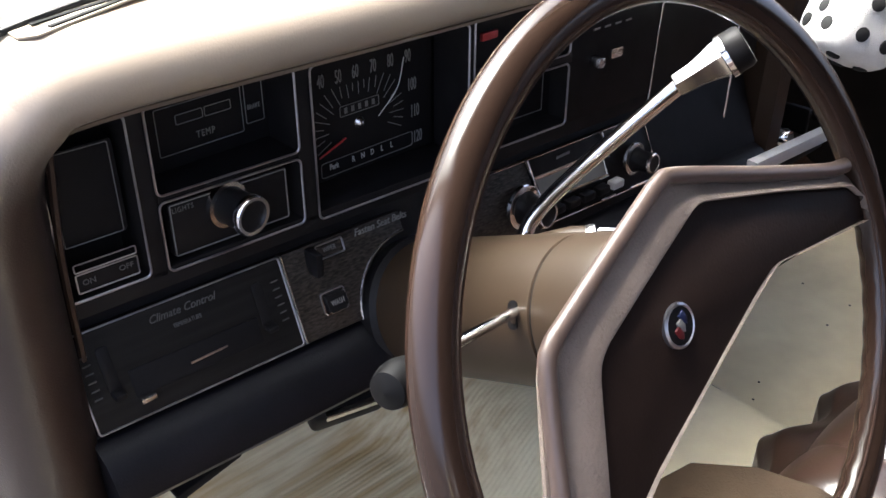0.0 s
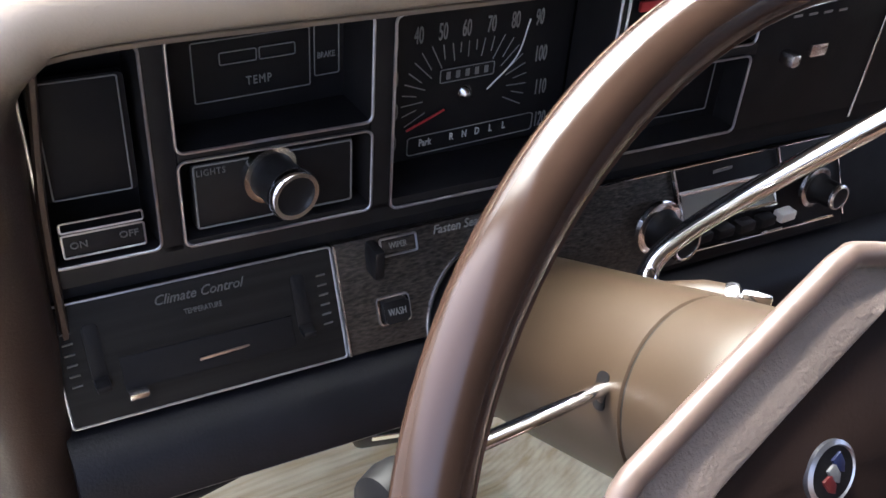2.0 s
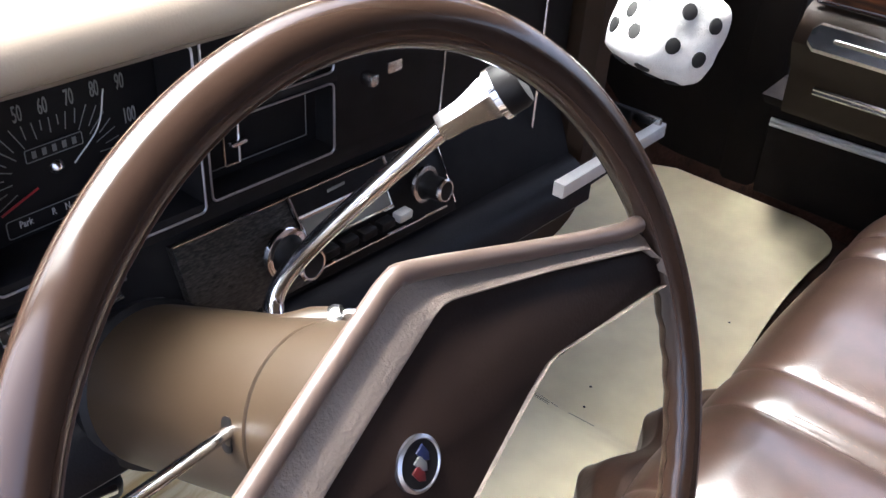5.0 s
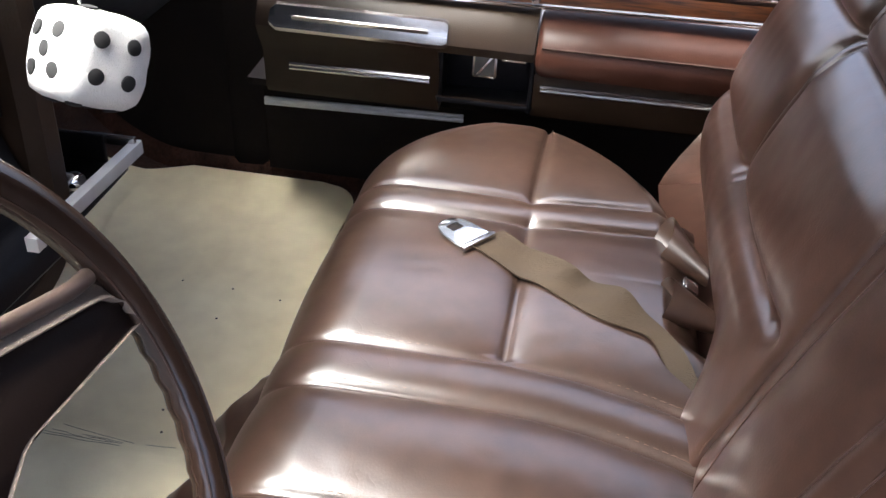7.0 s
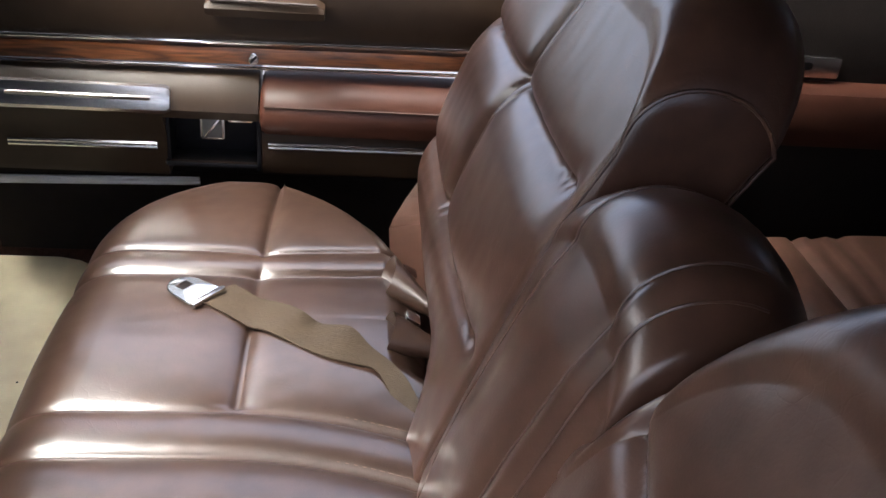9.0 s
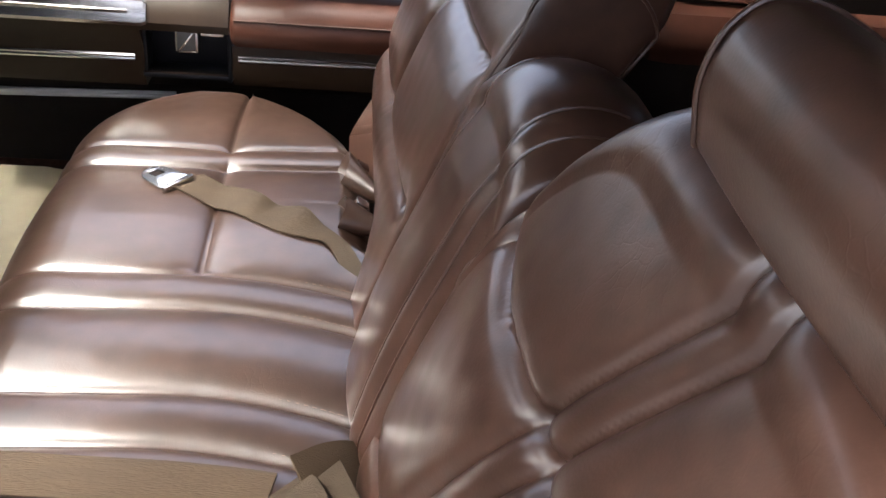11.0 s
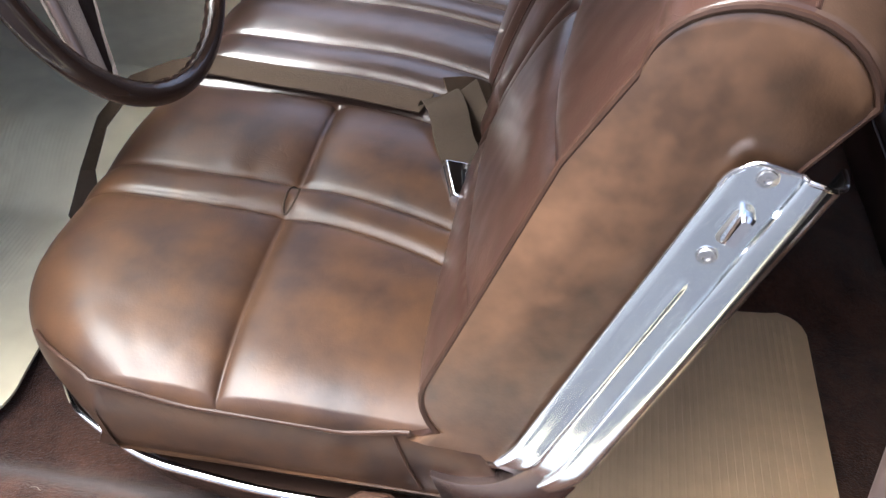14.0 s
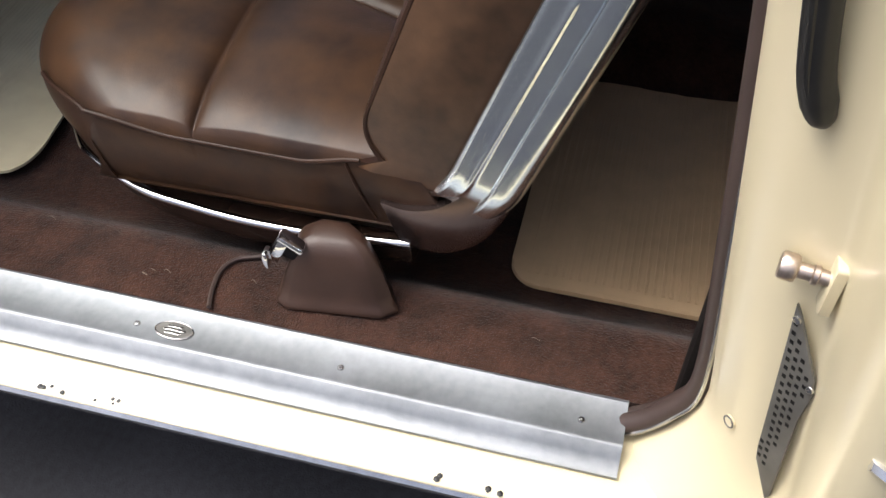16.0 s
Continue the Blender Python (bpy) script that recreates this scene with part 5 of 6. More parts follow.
part("column", rings([[(x, y, z) for x, y in ((0.07 + k, 0.46), (0.10 + k, 0.44), (0.13 + k, 0.46), (0.10 + k, 0.50))] for k, z in ((0, 0.76), (0.01, 0.85), (0.02, 0.93))]), BLACK, tray)

# ---- front bench: cushion ----
CREASES = [-0.429, -0.376, -0.200, -0.130, -0.058, 0.078, 0.145, 0.405, 0.464]


def crease_shift(x, y):
    """Creases splay a little towards the rear of the seat."""
    return x + (0.045 * ((0.03 - y) / 0.2) ** 2 if y < 0.03 else 0) * (1 if x < 0 else (0.9 if x < 0.25 else -0.2 if x > 0.3 else 0.2))


def cusp(x, c, w):
    return math.exp(0.25 - math.sqrt(((x - c) / w) ** 2 + 0.0625))


def puff(x):
    """Padding that rises between neighbouring creases."""
    if x < CREASES[0]:
        s = clamp((CREASES[0] - x) / 0.11)
        return 0.009 * (1 - (1 - s) ** 2)
    if x > CREASES[-1]:
        s = clamp((x - CREASES[-1]) / 0.10)
        return 0.009 * (1 - (1 - s) ** 2)
    for a, b in zip(CREASES, CREASES[1:]):
        if a <= x <= b:
            return min(0.0150, 0.10 * (b - a)) * (1 - abs((2 * x - a - b) / (b - a)) ** 2.2)
    return 0


def cushion_relief(x, y):
    xs = crease_shift(x, y)
    fade = 1 - 0.8 * ease((y - 0.16) / 0.08)
    g = -puff(xs) * (0.35 + 0.65 * fade)
    along, across = sum(0.0055 * cusp(xs, c, 0.0042) for c in CREASES) * fade, 0.0
    if xs < -0.20 or xs > 0.145:
        side = ease((abs(xs + 0.20) if xs < 0 else abs(xs - 0.145)) / 0.012)
        inpair = 1 - 0.75 * (gauss(xs, -0.402, 0.024) + gauss(xs, 0.434, 0.024))
        across = side * inpair * 0.0062 * cusp(y, 0.008, 0.0045)
        g += side * inpair * 0.0075 * cusp(y, 0.008, 0.024)
    g += max(along, across) + 0.2 * min(along, across)
    wr = 0.0009 * noise.noise((x * 14, y * 9, 1.0)) + 0.0004 * noise.noise((x * 50, y * 38, 2.0))
    return g - wr


def top_z(x):
    e = clamp((abs(x) - 0.40) / 0.262)
    return 0.6165 - (0.034 if x < 0 else 0.020) * e ** 2.2 - (0.007 * clamp((-0.605 - x) / 0.052) ** 2.4)


SIDE_U = [(-0.652, 0.490), (-0.656, 0.497), (-0.659, 0.515), (-0.6605, 0.545), (-0.6615, 0.572)]
TOPX = [-0.657 + 1.314 * k / 420 for k in range(421)]
PROFILE = [(-0.235, 0.50), (-0.232, 0.55), (-0.222, 0.585), (-0.205, 0.603), (-0.185, 0.6125)]
PROFILE = PROFILE + [(-0.18 + 0.345 * k / 110, 0.614 + 0.0015 * math.sin(k / 110 * math.pi)) for k in range(111)]
PROFILE += [(0.172 + 0.068 * math.sin(a), 0.552 + 0.061 * math.cos(a)) for a in [radians(7 + 105 * k / 22) for k in range(23)]] + [(0.218, 0.505), (0.200, 0.492)]


def cushion_point(x, z_cap, yp, zp):
    corner = 1 - 0.53 * clamp((abs(x) - 0.47) / 0.19) ** 2.9
    y = yp * (corner if yp > 0 else (1 - 0.2 * ease((x - 0.17) / 0.05)) * (1 - clamp((x - 0.44) / 0.205) ** 2))
    drop = top_z(x) - 0.6235
    roll = clamp((0.63 - zp) / 0.10)
    z = zp + 0.008 + drop * (1 - roll)
    g = cushion_relief(x, yp)
    z -= g * (1 - roll)
    y -= g * roll * (1 if yp > 0.1 else -1)
    return (x + 0.024 * ease((x - 0.47) / 0.18), y, min(z, z_cap))


cols = []
for x, z in SIDE_U:
    cols.append([cushion_point(x, z, yp, zp) for yp, zp in PROFILE])
for x in TOPX:
    cols.append([cushion_point(x, 9, yp, zp) for yp, zp in PROFILE])
for x, z in SIDE_U[::-1]:
    cols.append([cushion_point(-x, z, yp, zp) for yp, zp in PROFILE])
bench = thing("bench_seat", (0, 0, 0.43), "full-width brown leather front bench seat with pleated cushion", "car seat")
part("cushion", rings(cols), LEATHER, bench, "glossy brown leather cushion with sewn pleats", sharp=180)
pip = []
for k in range(70):
    yp = -0.165 + 0.36 * k / 69
    ex = 0.19 * (max(0.0, 1 - yp / 0.242) / 0.53) ** (1 / 2.9) if yp > 0.118 else 0.19
    pip.append((-0.4705 - ex, yp, 0.572 + 0.014 * ease((yp - 0.02) / 0.11) - 0.012 * ease((yp - 0.13) / 0.08) + 0.014 * ease((-0.10 - yp) / 0.07)))
part("cushion_piping", tube(pip, 0.0025, 8), PIPING, bench)
part("side_seam", tube(smooth_path([(-0.6615, -0.150, 0.583), (-0.6628, -0.156, 0.567), (-0.6625, -0.164, 0.545), (-0.660, -0.178, 0.512)], 5), 0.0012, 6), PIPING, bench)
# stitching beside the long creases
for c in (-0.200, -0.130, -0.058, 0.078, 0.145):
    part("stitch_row", tube([Vector(cushion_point(2 * (c + 0.0085) - crease_shift(c + 0.0085, -0.17 + 0.33 * k / 160), 9, -0.17 + 0.33 * k / 160, 0.614)) + Vector((0, 0, 0.0006 - (0.0007 if k % 4 > 1 else 0))) for k in range(161)], 0.0005, 4), STITCH, bench)
eye = [(-0.402 + 0.024 * math.cos(a), 0.010 + 0.0055 * math.sin(a)) for a in [2 * math.pi * k / 24 for k in range(24)]]
part("open_seam", tube([Vector(cushion_point(x, 9, y, 0.614)) + Vector((0, 0, 0.0015)) for x, y in eye], 0.0012, 6, True), WEBBING, bench, "gaping sewn seam")
# base with bright edge strip
base_pts = smooth_path([(-0.575, 0.186, 0.489), (-0.604, 0.162, 0.491), (-0.621, 0.137, 0.491), (-0.640, 0.102, 0.490), (-0.653, 0.056, 0.485), (-0.658, -0.02, 0.479), (-0.661, -0.102, 0.482), (-0.662, -0.163, 0.489), (-0.662, -0.215, 0.496)], 6)
part("base_strip", tube([(p.x - 0.004 - 0.004 * ease((p.y - 0.02) / 0.08), p.y + 0.008 * ease((p.y - 0.08) / 0.08), p.z - 0.004) for p in base_pts], 0.0046, 10), CHROME, bench, "bright strip along the seat base")
part("base_valance", rings([[(p.x + 0.001, p.y, p.z - 0.004), (p.x - 0.003, p.y, p.z - 0.014), (p.x + 0.004, p.y, p.z - 0.040), (p.x + 0.03, p.y, p.z - 0.046), (p.x + 0.03, p.y, p.z - 0.004)] for p in base_pts]), WHEEL, bench, "dark brown metal valance")
part("seat_frame", box((0, -0.02, 0.44), (1.14, 0.28, 0.10), 0.01), BLACK, bench)


def flap_point(u, v):
    x = -0.115 + 0.275 * u
    swell = 0.034 * gauss(x, -0.005, 0.040) + 0.026 * gauss(x, 0.105, 0.035) - 0.006
    prof = [(0.222, 0.552), (0.248, 0.545), (0.266, 0.532), (0.276, 0.510), (0.276, 0.470), (0.266, 0.430), (0.262, 0.385)]
    k = min(int(v * 6), 5)
    a, b, s = prof[k], prof[k + 1], ease(v * 6 - k)
    w = clamp(v * 2)
    return (x, a[0] + (b[0] - a[0]) * s + swell * w, a[1] + (b[1] - a[1]) * s + 0.3 * swell * w * (1 - v))


part("front_flap", sheet(flap_point, 60, 36, 0.004, (0, -1, -0.3)), LEATHER, bench, "loose brown leather flap over the cushion front", sharp=180)


# ---- backrests: side outlines lofted across the car ----
def front_y(z):
    return -0.160 - 0.345 * (z - 0.60) - 0.18 * max(0, z - 0.87)


def back_ring(x, zt, thick, dome, relief, zb=0.575, tuck=(0.044, 0.065, 2.0)):
    pts = []
    za = zt - 0.055
    for k in range(90):
        z = zb + 0.006 + (za - zb - 0.006) * k / 89
        pts.append((front_y(z) - tuck[0] * (1 - clamp((z - zb) / tuck[1])) ** tuck[2] + dome * math.sin(math.pi * clamp((z - zb) / (zt - zb)) ** 0.8) - relief(x, z), z))
    yf, yb = pts[-1][0], front_y(za) - thick
    mid, half = (yf + yb) / 2, (yf - yb) / 2
    for k in range(1, 16):
        a = math.pi * k / 16
        pts.append((mid + half * math.cos(a), za + 0.055 * math.sin(a) - 0.018 * k / 16))
    for k in range(12):
        z = za - 0.018 - (za - 0.018 - zb) * k / 11
        pts.append((front_y(z) - thick + 0.012 * math.sin(math.pi * k / 11), z))
    yb, yf = pts[-1][0], front_y(zb)
    for k in range(1, 7):
        a = math.pi * k / 7
        pts.append(((yb + yf) / 2 - (yf - yb) / 2 * math.cos(a), zb - 0.02 * math.sin(a)))
    return [(x, y, z) for y, z in pts]


def shrink(ring, k, dx):
    c = sum((Vector(p) for p in ring), Vector()) / len(ring)
    return [(p[0] + dx, c.y + (p[1] - c.y) * k, c.z + (p[2] - c.z) * k) for p in ring]


def back_relief(vert, horiz):
    """vert: (path x(z), depth, from z), horiz: (path z(x), depth); creases with a soft hollow beside them."""
    def relief(x, z):
        g = sum(d * (0.75 * cusp(x, c(z), 0.0045) + 0.55 * cusp(x, c(z), 0.017)) * (ease((z - za) / 0.03) if za else 1) for c, d, za in vert)
        g += sum(d * (0.75 * cusp(z, c(x), 0.0045) + 0.55 * cusp(z, c(x), 0.018)) for c, d in horiz)
        return g - 0.0014 * noise.noise((x * 10, z * 10, 5.0)) - 0.0005 * noise.noise((x * 42, z * 42, 7.0))
    return relief


def drv_top(x):
    return 1.046 - 0.048 * clamp((-0.50 - x) / 0.16) ** 1.6 - 0.166 * clamp((x + 0.32) / 0.15) ** 2.6


def drv_cross(x):
    return 0.873 + (0.11 * (x + 0.389) if x < -0.389 else 0.30 * max(0.0, x + 0.27) ** 1.2)


rel = back_relief([(lambda z: -0.372 - 0.45 * (z - 0.876), 0.012, 0.60), (lambda z: -0.408 - 0.45 * (z - 0.876), 0.012, 0.60)], [(drv_cross, 0.016), (lambda x: 0.682 - 0.10 * (x + 0.3), 0.008)])
xs = [-0.655 + 0.487 * k / 250 for k in range(251)]
L = [back_ring(x, drv_top(x), 0.142, 0.018 * (1 - ((x + 0.41) / 0.26) ** 4), rel) for x in xs]
L = [shrink(L[0], 0.90, -0.004), shrink(L[0], 0.975, -0.003)] + L + [shrink(L[-1], 0.97, 0.006), shrink(L[-1], 0.86, 0.012), shrink(L[-1], 0.5, 0.014)]
driver_back = part("backrest", rings(L), LEATHER_BACK, bench, "driver's backrest with sewn creases", sharp=180)
side = back_ring(-0.657, drv_top(-0.655) - 0.004, 0.138, 0.0, lambda x, z: 0.0, 0.580)
part("side_panel", rings([shrink(side, 1.0, 0), shrink(side, 0.985, -0.0025), shrink(side, 0.96, -0.0040)]), LEATHER_SIDE, driver_back, "mottled tan leather side panel", sharp=180)
part("side_piping", tube([(p[0] - 0.001, p[1], p[2]) for p in shrink(side, 1.005, 0)], 0.003, 8, True), PIPING, driver_back)
seam = []
for k in range(14):
    sx = -0.654 + 0.0062 * k
    q3 = back_ring(sx, drv_top(sx), 0.142, 0.0, lambda x, z: 0.0)[90 + 8]
    seam.append((sx, q3[1], q3[2] - 0.0010))
driver_back.data.materials.append(GUSSET)
for f in driver_back.data.polygons:
    if f.center.z > 0.62 and f.center.y < front_y(drv_top(f.center.x) - 0.055) - 0.085:
        f.material_index = 1
part("top_seam", tube(seam, 0.0020, 8), LEATHER_BACK, driver_back, "raised seam over the shoulder")

rel2_full = back_relief([(lambda z: 0.331 - 0.08 * (z - 0.83), 0.010, 0.735), (lambda z: 0.349 - 0.08 * (z - 0.83), 0.010, 0.735)], [(lambda x: 0.909, 0.016), (lambda x: 0.750, 0.013)])


def rel2(x, z):
    return rel2_full(x, z) * ease((x - 0.050) / 0.035)


def pas_top(x):
    return 1.085 - 0.20 * clamp((0.16 - x) / 0.16) ** 3 - 0.20 * clamp((x - 0.46) / 0.20) ** 3


xs = [0.055 + 0.575 * k / 250 for k in range(251)]
L = [back_ring(x, pas_top(x), 0.125, 0.018 * (1 - ((x - 0.34) / 0.31) ** 4) - 0.05 * clamp((x - 0.54) / 0.09) ** 2, rel2, tuck=(0.075 * ease((x - 0.10) / 0.12), 0.15, 1.5)) for x in xs]
L = [shrink(L[0], 0.55, -0.012), shrink(L[0], 0.88, -0.010), shrink(L[0], 0.97, -0.006)] + L + [shrink(L[-1], 0.94, 0.012), shrink(L[-1], 0.8, 0.022), shrink(L[-1], 0.5, 0.028)]
passenger_back = part("backrest", rings(L), LEATHER_BACK, bench, "passenger backrest with crossing sewn creases", sharp=180)
pr = back_ring(0.047, pas_top(0.05), 0.125, 0.0, lambda x, z: 0.0)
part("edge_piping", tube(shrink(pr, 0.985, 0), 0.0020, 8, True), LEATHER_BACK, passenger_back)

rel3_flat = back_relief([(lambda z: 0.004, 0.003, 0), (lambda z: -0.112, 0.003, 0), (lambda z: -0.138, 0.003, 0)], [])


def rel3(x, z):
    return rel3_flat(x, z) - 0.0035 * gauss(x, -0.125, 0.009)


xs = [-0.160 + 0.195 * k / 90 for k in range(91)]
L = [back_ring(x, 0.968 - 0.035 * abs((x + 0.06) / 0.10) ** 2.5, 0.13, 0.024 - 0.024 * abs((x + 0.06) / 0.10) ** 2.4, rel3) for x in xs]
L = [shrink(L[0], 0.6, -0.010), shrink(L[0], 0.92, -0.008), shrink(L[0], 0.98, -0.004)] + L + [shrink(L[-1], 0.98, 0.003), shrink(L[-1], 0.9, 0.006), shrink(L[-1], 0.5, 0.007)]
armrest = part("centre_armrest", rings(L), LEATHER_BACK, bench, "fold-up centre armrest with rounded pleats", sharp=180)
for wx in (-0.112, -0.138, 0.004):
    k = min(range(91), key=lambda i: abs(xs[i] - wx))
    part("welt", tube([(p[0], p[1] + 0.0004, p[2] + 0.0004) for p in L[k + 3][10:100]], 0.0013, 6), LEATHER_BACK, armrest, "sewn welt")

# ---- headrest ----


HEAD = smooth_path([(0, y, z) for y, z in ((-0.327, 1.030), (-0.323, 1.060), (-0.331, 1.088), (-0.351, 1.104), (-0.380, 1.101), (-0.420, 1.080), (-0.462, 1.046), (-0.482, 1.012), (-0.478, 0.984), (-0.462, 0.976), (-0.441, 0.989), (-0.412, 1.010), (-0.375, 1.019), (-0.342, 1.019), (-0.330, 1.022), (-0.327, 1.030))], 4)[:-1]
HC = Vector((0, -0.40, 1.045))


def head_ring(x, k=1.0):
    return [(x, HC.y + (p.y - HC.y) * k, HC.z + (p.z - HC.z) * k) for p in HEAD]


L = [head_ring(-0.560, 0.35), head_ring(-0.560, 0.75), head_ring(-0.558, 0.93), head_ring(-0.553, 0.985), head_ring(-0.546, 1.0)]
L += [head_ring(-0.536 + 0.206 * k / 20, 1.0 + 0.03 * math.sin(math.pi * k / 20)) for k in range(21)]
L += [head_ring(-0.322, 0.99), head_ring(-0.316, 0.93), head_ring(-0.313, 0.75), head_ring(-0.313, 0.35)]
headrest = part("headrest", rings(L), LEATHER_BACK, bench, "headrest with piped end caps", sharp=180)
part("piping", tube(head_ring(-0.553, 1.0), 0.0020, 8, True), LEATHER_BACK, headrest)
part("piping", tube(head_ring(-0.320, 1.0), 0.0020, 8, True), LEATHER_BACK, headrest)
part("post", tube([(-0.435, -0.40, 0.96), (-0.435, -0.40, 1.04)], 0.006, 10), CHROME, headrest)

# ---- bright hinge cover ----
H0, H1 = Vector((0, -0.244, 0.572)), Vector((0, -0.352, 0.880))
HL = (H1 - H0)
HW = Vector((0, -1, -0.348)).normalized()


def hinge_pt(u, v):
    """u along from foot to top, v across from front edge to rear edge."""
    w = min(v, 0.75) / 0.75
    p = H0 + HL * u + HW * (0.050 * w) + HL.normalized() * ((0.026 * math.sqrt(1 - (1 - min(w / 0.3, 1.0)) ** 2) + 0.006 * w) * clamp((u - 0.90) / 0.10))
    p = p - HL.normalized() * (0.006 * clamp((u - 0.90) / 0.10))
    x = -0.6655 - 0.004 * ease(w / 0.10)
    if 0.02 < u < 0.755:
        x -= 0.0024 * gauss(w, 0.40 + 0.06 * u, 0.055) * ease((u - 0.02) / 0.02) * ease((0.755 - u) / 0.02)
    x -= 0.0045 * ease((w - 0.80) / 0.05)
    if v > 0.75:
        a = (v - 0.75) / 0.25 * math.pi * 0.62
        x = x - 0.002 * math.sin(a) + 0.026 * (1 - math.cos(a))
        p = p + HW * (0.022 * math.sin(min(a, math.pi / 2)))
    if u < 0.10:
        k = (0.10 - u) / 0.10
        p = p + Vector((0, 0.008, -0.006)) * k ** 2
        x += 0.006 * k ** 2
    return (x, p.y, p.z)


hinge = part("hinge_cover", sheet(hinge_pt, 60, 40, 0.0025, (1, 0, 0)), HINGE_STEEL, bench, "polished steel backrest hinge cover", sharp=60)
part("top_lip", tube([(lambda q: (q[0] - 0.001, q[1], q[2]))(hinge_pt(1.0, (k / 40) ** 1.3)) for k in range(41)], 0.0018, 8), CHROME, hinge)
foot = smooth_path([(-0.662, -0.205, 0.496), (-0.664, -0.232, 0.494), (-0.664, -0.260, 0.503), (-0.662, -0.286, 0.526), (-0.660, -0.304, 0.560)], 6)
part("foot", rings([[(p.x - 0.002, p.y - 0.004, p.z - 0.008), (p.x - 0.006, p.y, p.z), (p.x - 0.0045, p.y + 0.020, p.z + 0.046), (p.x + 0.03, p.y + 0.020, p.z + 0.046), (p.x + 0.03, p.y - 0.004, p.z - 0.010)] for p in foot]), PIVOT, hinge, "polished pivot foot with the reflected carpet painted in")
for y, z in ((-0.377, 0.886), (-0.355, 0.821)):
    sc = part("screw", lathe([(0.0001, 0), (0.0075, 0), (0.0075, 0.0010), (0.0062, 0.0012), (0.0058, 0.0030), (0.0030, 0.0034), (0.0026, 0.0018), (0.0001, 0.0018)], (-0.669, y, z), (-1, 0, 0), 18), DULL_CHROME, hinge)
hrot = Matrix.Rotation(radians(19), 4, "X")
part("lever_slot", prism(rrect(0.0135, 0.029, 0.005), lambda u, v, d: Vector((-0.6690 - d, -0.3665, 0.846)) + hrot.to_3x3() @ Vector((0, u, v)), 0, 0.0008), GRILLE, hinge)
lv = part("release_lever", rings([[Vector((-0.669 - d, -0.368, 0.848)) + hrot.to_3x3() @ Vector((0, u, v)) for u, v in rrect(w, h, 0.002, 2)] for d, w, h in ((0.0, 0.0115, 0.025), (0.008, 0.0105, 0.026), (0.011, 0.007, 0.021))]), CHROME, hinge)

# ---- belts ----
def belt_z(x, y, lift=0.002):
    return cushion_point(x, 9, y, 0.614)[2] + lift


lap = thing("driver_lap_belt", (-0.17, 0.0, 0.62), "brown lap belt with folded loop and push-button buckle on the seat", "seat belt")
bp = []
for k in range(30):
    y = 0.190 - 0.285 * k / 29
    x = -0.166 - 0.004 * math.sin(k / 6) - 0.030 * (k / 29) ** 2
    bp.append((x, y, max(belt_z(x, y), belt_z(x - 0.02, y), belt_z(x + 0.02, y), 0.607)))
hang = [(-0.330, 0.285, 0.435), (-0.290, 0.318, 0.452), (-0.245, 0.330, 0.492), (-0.208, 0.318, 0.545), (-0.180, 0.285, 0.588), (-0.165, 0.240, 0.607)]
bp = hang + bp
sides = [(0.6, 0.45, 0.5), (0.7, 0.4, 0.5), (0.8, 0.35, 0.4), (0.9, 0.3, 0.25), (0.95, 0.2, 0.1), (1, 0.1, 0)] + [(1, 0, 0)] * 30
part("webbing", ribbon(bp, [Vector(q) for q in sides], 0.048, 0.002), WEBBING_DARK, lap)
loop = smooth_path([(-0.198, -0.104, 0.634), (-0.212, -0.116, 0.645), (-0.240, -0.128, 0.645), (-0.282, -0.141, 0.636), (-0.334, -0.163, 0.632)], 6)
fold_side, end_side = Vector((-0.018, -0.044, 0.030)), Vector((0.004, -0.040, 0.006))
sl2 = [fold_side.lerp(end_side, ease(k / (len(loop) * 0.55))).normalized() for k in range(len(loop))]
part("folded_loop", ribbon(loop, sl2, 0.044, 0.002), WEBBING, lap, "folded lighter webbing")
part("sewn_end", ribbon([v + Vector((0, 0, 0.0022)) for v in loop[-11:]], sl2[-11:], 0.043, 0.0016), WEBBING, lap)
tail = smooth_path([(-0.196, -0.138, 0.652), (-0.216, -0.150, 0.642), (-0.245, -0.166, 0.627), (-0.285, -0.186, 0.600)], 6)
part("tail", ribbon(tail, [Vector((0.62, 0.10, 0.55)).normalized()] * len(tail), 0.042, 0.002), WEBBING, lap)
tuck = smooth_path([(-0.190, -0.120, 0.640), (-0.165, -0.150, 0.632), (-0.145, -0.178, 0.612), (-0.13, -0.20, 0.57)], 6)
part("tail", ribbon(tuck, [Vector((0.5, 0.5, 0.5)).normalized()] * len(tuck), 0.042, 0.002), WEBBING_DARK, lap)
brot = Matrix.Rotation(radians(14), 4, "Z") @ Matrix.Rotation(radians(-14), 4, "Y") @ Matrix.Rotation(radians(14), 4, "X")


def buckle_at(u, v, d):
    return Vector((-0.356, -0.164, 0.630)) + brot.to_3x3() @ Vector((u, v, d))


bk = part("buckle", join(prism([(0.024, 0.022), (0.024, -0.022), (-0.022, -0.015), (-0.026, -0.010), (-0.026, 0.012), (-0.022, 0.017)], buckle_at, -0.011, 0.009, 0.003, 3)), CHROME, lap, "chrome push-button buckle")
part("button", prism(rrect(0.024, 0.018, 0.003, 3, 0.0, -0.003), buckle_at, 0.007, 0.0102, 0.0008), BLACK, bk)
part("button_frame", tube([buckle_at(a, b - 0.003, 0.0105) for a, b in rrect(0.014, 0.009, 0.002, 3)], 0.0008, 5, True), DULL_CHROME, bk)
